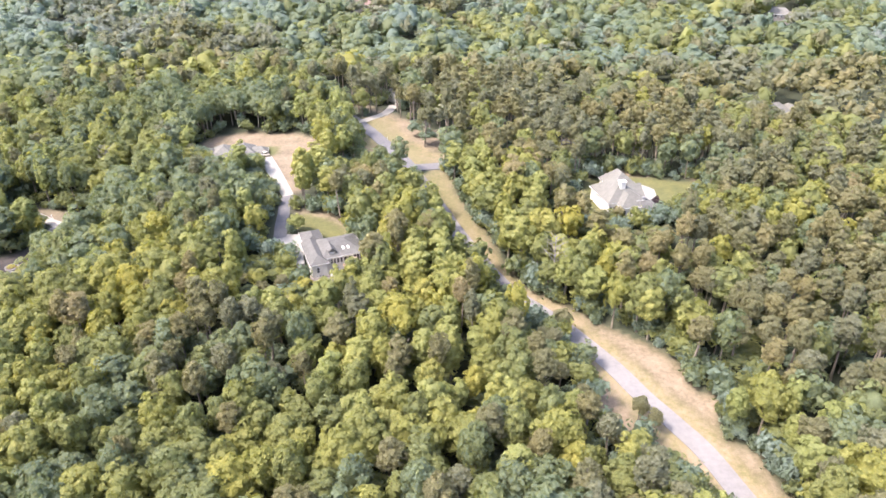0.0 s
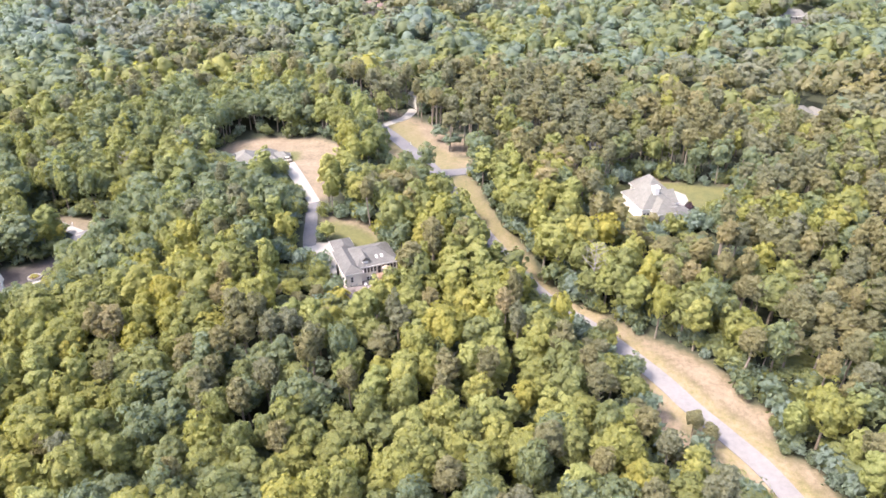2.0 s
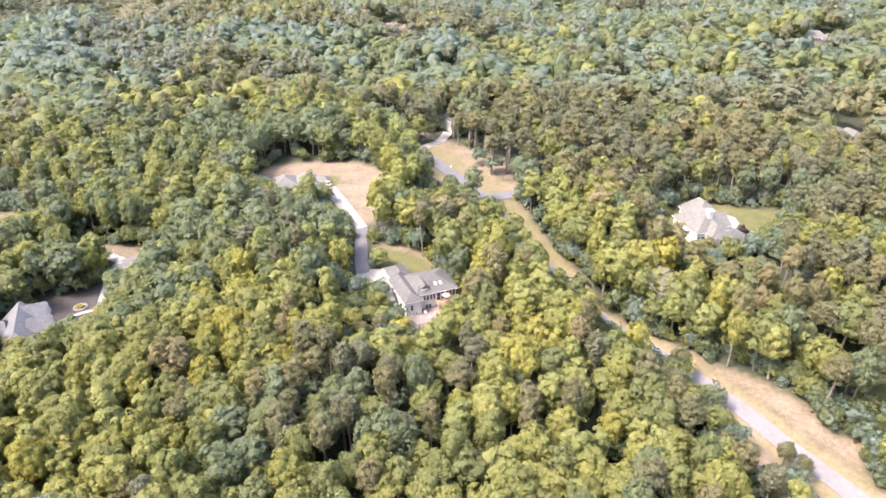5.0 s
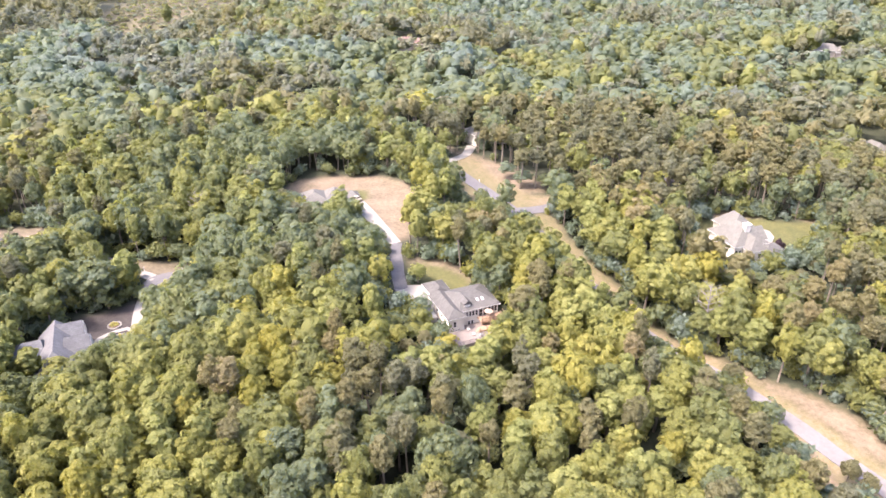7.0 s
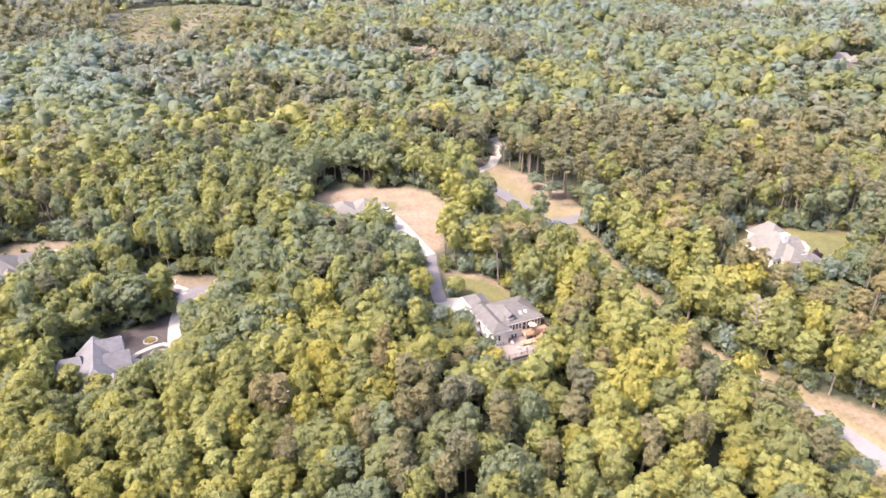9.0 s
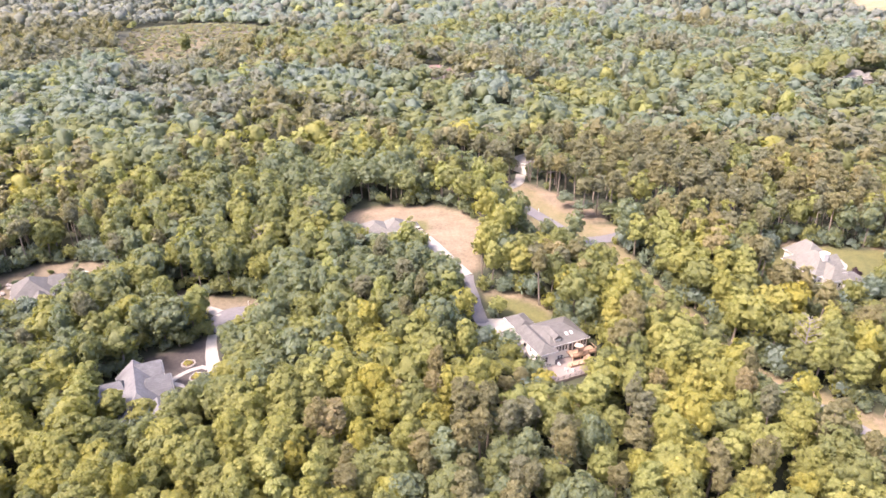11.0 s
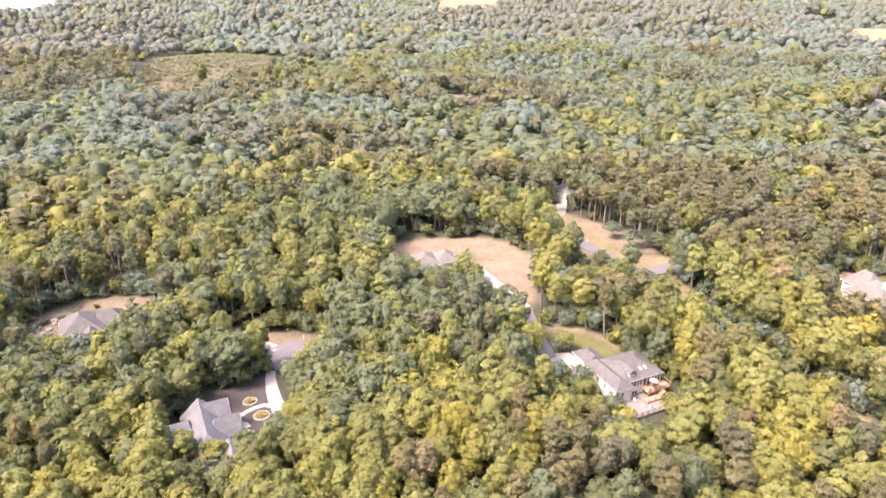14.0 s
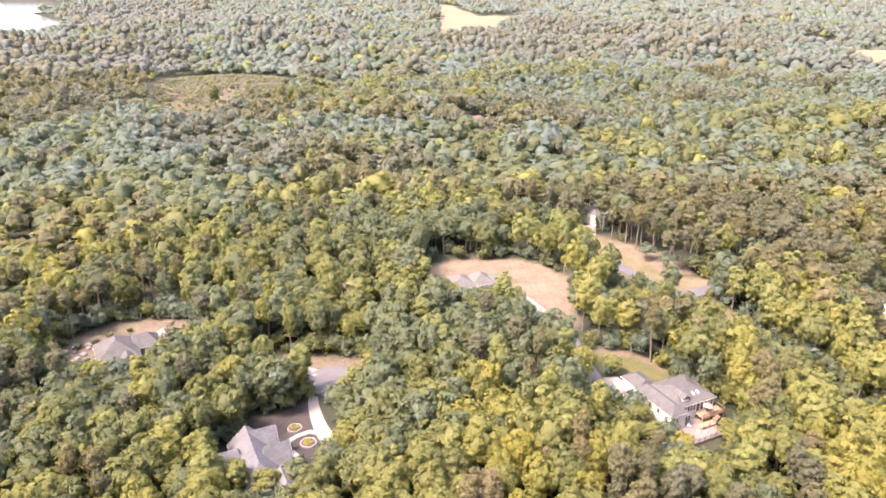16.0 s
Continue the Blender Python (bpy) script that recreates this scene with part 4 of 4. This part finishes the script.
X, Y, _ = scatter(5.8, 0, 305, 1.0)
kind, tone, tall, wide = pick(X, Y)
near_d = distance(X, Y, [(0, 0), (-103, 26)], False)
order = np.argsort(near_d)
single = np.zeros(X.size, bool)
for ki, most in ((0, 190), (1, 290), (2, 170)):
    single[[i for i in order if kind[i] == ki and Y[i] > 80][:most]] = True
masters = {kn: [tree_thing(kn) for _ in range(7)] for kn in KIND}
used = {kn: 0 for kn in KIND}
for i in np.nonzero(single)[0]:
    kn = KIND[kind[i]]
    m = pose(X[i], Y[i], hz(X[i], Y[i]), rng.uniform(-3, 3), rng.uniform(-3, 3), rng.uniform(0, 360)) @ Matrix.Diagonal((wide[i], wide[i], tall[i], 1))
    k = used[kn]
    used[kn] += 1
    if k < 7:
        cp = masters[kn][k]
    else:
        cp = copy_thing(masters[kn][k % 7], Matrix())
    cp.matrix_basis = m
    set_tone(cp, tone[i])
rest = ~single
bake("woods", "dense mixed summer woods of broadleaf trees and pines", X[rest], Y[rest], kind[rest], tone[rest], tall[rest], wide[rest], 1, 9, True)
# smaller trees round the mulched garden, before the bank and by the deck
for tx, ty, tt, tw, kn in ((-114.2, 177.5, 0.66, 1.05, "gold"), (-112.5, 169, 0.8, 1.15, "broad"), (-116.2, 164.8, 0.6, 1.0, "broad"), (-109.5, 173.5, 0.8, 1.1, "gold"), (-119.8, 160.2, 0.5, 0.85, "broad"),
                           (-112.4, 184, 0.66, 1.05, "gold"), (-109, 188, 0.66, 1.0, "broad"), (-116.6, 170.6, 0.52, 0.8, "gold"), (-169.5, 203, 0.68, 1.05, "broad"), (-175.5, 198.5, 0.58, 0.95, "gold"),
                           (-16.2, 167.2, 0.66, 0.95, "gold"), (-14.8, 174, 0.72, 1.0, "gold"), (-17.6, 160.8, 0.58, 0.9, "broad"), (-42.4, 160.3, 0.42, 0.65, "gold"), (-12.5, 161.5, 0.7, 1.0, "broad"),
                           (-23, 152.5, 0.98, 0.95, "broad"), (-18.5, 156.5, 0.9, 1.0, "gold"), (-18, 148.5, 1.0, 1.0, "broad"), (-138, 187, 1.0, 1.25, "broad"), (-147, 187.5, 1.05, 1.25, "broad"), (-131.6, 189.6, 0.85, 1.0, "broad"),
                           (-118.6, 188.4, 0.5, 0.8, "gold"), (-115, 192.6, 0.58, 0.9, "gold"), (-110.6, 197.5, 0.7, 0.95, "gold"), (-106, 153, 0.95, 1.1, "broad"), (-103.5, 146, 1.0, 1.1, "gold"), (-110.5, 160.5, 0.8, 1.0, "broad")):
    cp = copy_thing(masters[kn][int(tx * 3 + ty) % 7], Matrix())
    cp.matrix_basis = pose(tx, ty, hz(tx, ty), 0, 0, tx * 37) @ Matrix.Diagonal((tw, tw, tt, 1))
    set_tone(cp, rng.uniform(0.4, 0.75))
# low growth that closes the gaps under the tall trees
X, Y, _ = scatter(7.8, 70, 250, 2.5)
_, tone, tall, wide = pick(X, Y)
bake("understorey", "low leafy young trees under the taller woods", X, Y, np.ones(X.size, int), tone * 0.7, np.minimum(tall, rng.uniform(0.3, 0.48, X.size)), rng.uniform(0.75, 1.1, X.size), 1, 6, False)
# the woods from here outward wear the painted haze tones
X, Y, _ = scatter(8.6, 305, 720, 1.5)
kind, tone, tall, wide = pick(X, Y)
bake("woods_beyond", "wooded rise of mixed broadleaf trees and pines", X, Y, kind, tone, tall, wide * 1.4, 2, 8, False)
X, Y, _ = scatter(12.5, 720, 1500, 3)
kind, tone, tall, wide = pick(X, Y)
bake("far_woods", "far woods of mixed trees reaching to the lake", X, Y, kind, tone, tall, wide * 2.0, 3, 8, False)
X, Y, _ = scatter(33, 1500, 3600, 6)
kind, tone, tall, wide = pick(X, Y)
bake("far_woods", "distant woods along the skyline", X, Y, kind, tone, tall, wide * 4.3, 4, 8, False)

# young growth over the cut clearing
X, Y = rng.uniform(-390, -180, 4000), rng.uniform(530, 900, 4000)
ok = distance(X, Y, OPEN_FAR[0]) < -2
X, Y = X[ok], Y[ok]
bake("saplings", "low young regrowth over a cut clearing", X, Y, np.where(rng.random(X.size) < 0.6, 0, 1), rng.uniform(0.2, 0.6, X.size), rng.uniform(0.08, 0.2, X.size), rng.uniform(0.35, 0.75, X.size), 4, 5, False)


# undergrowth along the edges of the woods
def bush_shape():
    p = Pieces()
    for i in range(7):
        a, r = i * 2.4, rng.uniform(0.2, 1.1)
        c = np.array([math.cos(a) * r, math.sin(a) * r, rng.uniform(0.7, 2.6)])
        rr = rng.uniform(0.7, 1.15)
        v, f = lobe(c, rr * 0.7, 1, 1.0)
        p.add(((v - c) * rng.uniform(0.6, 1.35, (len(v), 1)) + c, f), False)
        p.add(tufts(c, rr, 24, 0.33, 1.0), False)
    return p.arrays()


ax, ay = np.meshgrid(np.arange(-215.0, 110, 2.6), np.arange(84.0, 300, 2.6))
ax, ay = ax.ravel() + rng.uniform(-1.2, 1.2, ax.size), ay.ravel() + rng.uniform(-1.2, 1.2, ax.size)
edge_d = np.full(ax.shape, 1e9)
for p in CLEAR:
    edge_d = np.minimum(edge_d, distance(ax, ay, p))
for p in (ROAD, BRANCH[:4]):
    edge_d = np.minimum(edge_d, distance(ax, ay, p, False) - 3.2)
for p in DRIVES:
    edge_d = np.minimum(edge_d, distance(ax, ay, p, False) - 2.6)
for hx, hy, hr in HOUSE_SPOTS:
    edge_d = np.minimum(edge_d, np.hypot(ax - hx, ay - hy) - hr + 0.5)
pine_floor = np.minimum(distance(ax, ay, LITTER[0]), distance(ax, ay, LITTER[1]))
ok = (edge_d > 0.4) & (edge_d < 7) & (rng.random(ax.size) < np.where(pine_floor < 8, 0.2, 0.6))
ok &= (distance(ax, ay, LITTER[0]) > 1) | (ay > 285)
ax, ay = ax[ok], ay[ok]
az = height(ax, ay)
bushes = [bush_shape() for _ in range(6)]
V, F, S, T, k = [], [], [], [], 0
for x, y, z in zip(ax, ay, az):
    v, f, s = bushes[rng.integers(0, 6)]
    sc, a = rng.uniform(0.8, 2.2), rng.uniform(0, 6.28)
    ca, sa = math.cos(a), math.sin(a)
    V.append(np.stack([(v[:, 0] * ca - v[:, 1] * sa) * sc + x, (v[:, 0] * sa + v[:, 1] * ca) * sc + y, v[:, 2] * sc + z - 0.2], 1))
    F.append(f + k)
    S.append(s)
    T.append(np.full(len(v), np.clip(rng.normal(0.28, 0.16), 0, 1)))
    k += len(v)
tagged(new("undergrowth", mesh_from("undergrowth", np.concatenate(V), np.concatenate(F), np.concatenate(S), [leaf["broad"][1]], None, np.concatenate(T))), "leafy green undergrowth along the edge of the woods", "undergrowth", kind="stuff")

# ---- the lake ----
slab("lake", LAKE, -9.5, lake_m, "bright still lake beyond the far woods", 1.0, "water")


# ---- bare dead trees ----
def bare_tree(x, y, top):
    p = Pieces()
    p.add(tube((0, 0, -0.5), (0.2, 0.1, top * 0.6), 0.26, 0.16, 7), True)
    p.add(tube((0.2, 0.1, top * 0.6), (0.1, 0.3, top), 0.16, 0.04, 6), True)
    for i in range(16):
        a, z = i * 2.4, top * (0.55 + 0.42 * i / 16)
        r = top * 0.17 * (1.15 - 0.5 * i / 16)
        e = (math.cos(a) * r, math.sin(a) * r, z + r * 0.7)
        p.add(tube((0.15, 0.15, z), e, 0.09, 0.03, 5), True)
        for j in (-0.5, 0.5):
            p.add(tube(tuple(np.array(e) * 0.7 + np.array([0.05, 0.05, z * 0.3])), (math.cos(a + j) * r * 1.15, math.sin(a + j) * r * 1.15, z + r * rng.uniform(0.6, 1.2)), 0.05, 0.02, 4), True)
    ob = new("bare_tree", mesh_from("bare_tree", *p.arrays(), [dead_wood]))
    ob.location = (x, y, hz(x, y))
    return tagged(ob, "bare grey dead tree with thin branches", "tree")


bare_tree(30, 160.5, 19)
bare_tree(-118, 226, 17)


# ---- garden beds with stone rims ----
def flower_bed(x, y, r, label):
    z = hz(x, y)
    bed = new("flower_bed")
    bed.location = (x, y, z)
    bm = bmesh.new()
    n_st = 26
    for i in range(n_st):
        a = 2 * math.pi * i / n_st
        box(bm, (-0.24, -0.17, -0.1), (0.24, 0.17, 0.32 + 0.06 * math.sin(i * 5)), pose(math.cos(a) * r, math.sin(a) * r, 0, 0, 0, math.degrees(a) + 90))
    part("stone_rim", bm, concrete, bed, "ring of pale edging stones")
    bm = bmesh.new()
    bmesh.ops.create_cone(bm, cap_ends=True, segments=28, radius1=r, radius2=r * 0.3, depth=0.5, matrix=Matrix.Translation((0, 0, 0.2)))
    part("soil", bm, soil_bed, bed, "reddish bed soil")
    p = Pieces()
    for i in range(16):
        a, q = i * 2.4, r * 0.72 * math.sqrt((i + 0.5) / 16)
        c = np.array([math.cos(a) * q, math.sin(a) * q, 0.55])
        p.add(lobe(c, rng.uniform(0.2, 0.38), 1, 1.1), False)
    child = new("plants", mesh_from("plants", *p.arrays(), [leaf["gold"][0]]))
    child.parent = bed
    return tagged(bed, label, "flower bed", "garden beds")


flower_bed(-130.3, 178.1, 1.75, "round flower bed with pale stone rim on dark mulch")
flower_bed(-126.1, 171.7, 1.95, "round planted bed with pale stone rim on dark mulch")


def bush(x, y, r, kn, label):
    p = Pieces()
    for i in range(14):
        a, q, zz = i * 2.4, rng.uniform(0.2, 0.7) * r, rng.uniform(0.3, 1.25) * r
        c = np.array([math.cos(a) * q, math.sin(a) * q, zz])
        rr = r * rng.uniform(0.3, 0.48)
        p.add(lobe(c, rr, 2, 0.95), True)
        p.add(tufts(c, rr, 26, 0.18 * r, 0.95), False)
    ob = new("bush", mesh_from("bush", *p.arrays(), [kn]))
    set_tone(ob, rng.uniform(0.2, 0.5))
    ob.location = (x, y, hz(x, y) - 0.1)
    return tagged(ob, label, "bush")


plum = leaf_material("plum_leaves", [(0.0, (0.03, 0.018, 0.025)), (1.0, (0.055, 0.032, 0.04))], False)
bush(69.5, 202.6, 2.0, plum, "dark purple-leaved bush beside the pale house")
bush(72.6, 199.6, 1.5, plum, "dark purple-leaved bush at the lawn's edge")
bush(-134.2, 168.6, 0.9, leaf["broad"][0], "clipped green shrub by the garden path")
bush(-133.0, 167.4, 0.8, leaf["gold"][0], "clipped green shrub by the garden path")
for bx, by in ((-40.3, 169.4), (-39.6, 167.6), (-39.0, 165.9), (-41.0, 171.2)):
    bush(bx, by, 0.9, leaf["broad"][0], "clipped green hedge shrub by the forecourt wall")


def yard_tree(x, y, top, r, kn, label):
    """A single rounded tree standing in the open."""
    ob = new("yard_tree")
    ob.matrix_world = pose(x, y, hz(x, y)) @ Matrix.Diagonal((r / 4.1, r / 4.1, top / 16.0, 1))
    add_tree_parts(ob, "broad", kn)
    set_tone(ob, 0.45)
    return tagged(ob, label, "tree")


yard_tree(-44.6, 186.4, 6.2, 2.9, "gold", "small rounded green tree beside the forecourt")
yard_tree(45.4, 109.5, 6.5, 2.0, "pine", "small thin tree leaning beside the pale road")
yard_tree(42.8, 112.5, 7.5, 2.2, "pine", "small thin tree beside the pale road")
yard_tree(30.2, 141.5, 8.5, 3.0, "pine", "small grey-green tree at the road's edge")
yard_tree(-250, 612, 23, 5.5, "broad", "lone dark tree at the edge of a cut clearing")


def mailbox(x, y):
    m = new("mailbox")
    m.location = (x, y, hz(x, y))
    part("post", boxes(((-0.07, -0.07, -0.3), (0.07, 0.07, 1.1))), trim_white, m)
    bm = boxes(((-0.13, -0.26, 1.1), (0.13, 0.26, 1.28)))
    bmesh.ops.create_cone(bm, cap_ends=True, segments=12, radius1=0.13, radius2=0.13, depth=0.52, matrix=pose(0, 0, 1.28, 90))
    part("box", bm, trim_white, m)
    return tagged(m, "white mailbox on a post beside the lane", "mailbox", "mailboxes")


for x, y in ((-21.5, 252.6), (-131.8, 207.2), (-119.6, 206.8)):
    mailbox(x, y)


def parked_car(x, y, turn):
    c = new("car")
    c.matrix_world = pose(x, y, hz(x, y) + 0.12, 0, 0, turn)
    bm = boxes(((-0.9, -2.2, 0.35), (0.9, 2.2, 0.95)))
    box(bm, (-0.78, -1.1, 0.95), (0.78, 1.2, 1.5))
    bmesh.ops.bevel(bm, geom=bm.edges[:], offset=0.12, segments=2, affect="EDGES")
    part("body", bm, car_paint, c)
    part("windscreen", boxes(((-0.7, 1.16, 1.02), (0.7, 1.24, 1.4))), glass, c)
    part("rear_window", boxes(((-0.7, -1.14, 1.02), (0.7, -1.06, 1.4))), glass, c)
    for a in (-0.82, 0.82):
        part("side_window", boxes(((a - 0.02, -0.9, 1.02), (a + 0.02, 1.0, 1.4))), glass, c)
        for b3 in (-1.4, 1.4):
            bm = bmesh.new()
            bmesh.ops.create_cone(bm, cap_ends=True, segments=16, radius1=0.34, radius2=0.34, depth=0.22, matrix=pose(a, b3, 0.34, 0, 90))
            part("wheel", bm, dark_paint, c)
    return tagged(c, "beige car parked at the end of the white driveway", "car")


parked_car(-66.5, 242.0, 40)


def boulder(x, y, r):
    v, f = ICO[3]
    g = np.array([1 + 0.22 * noise.noise(Vector(q) * 1.7 + Vector((x, y, 0))) + 0.08 * noise.noise(Vector(q) * 5) for q in v])
    ob = new("boulder", mesh_from("boulder", v * g[:, None] * np.array([1, 0.8, 0.62]) * r, f, np.full(len(f), False), [stone_wall]))
    ob.matrix_world = pose(x, y, hz(x, y) + r * 0.3, 0, 0, rng.uniform(0, 360))
    return tagged(ob, "rough grey-brown landscaping boulder on bare soil", "rock", "boulders by the bank")


for k in range(16):
    boulder(-199 + rng.uniform(-4.5, 4), 216 + rng.uniform(-6, 7), rng.uniform(0.5, 1.2))
for bx, by, br in ((-201, 219, 1.3), (-197, 222, 1.1), (-194, 226, 1.2), (-203, 213, 1.4), (-189, 229, 1.0)):
    bush(bx, by, br, leaf["broad"][0], "low dark shrub on the earth bank")
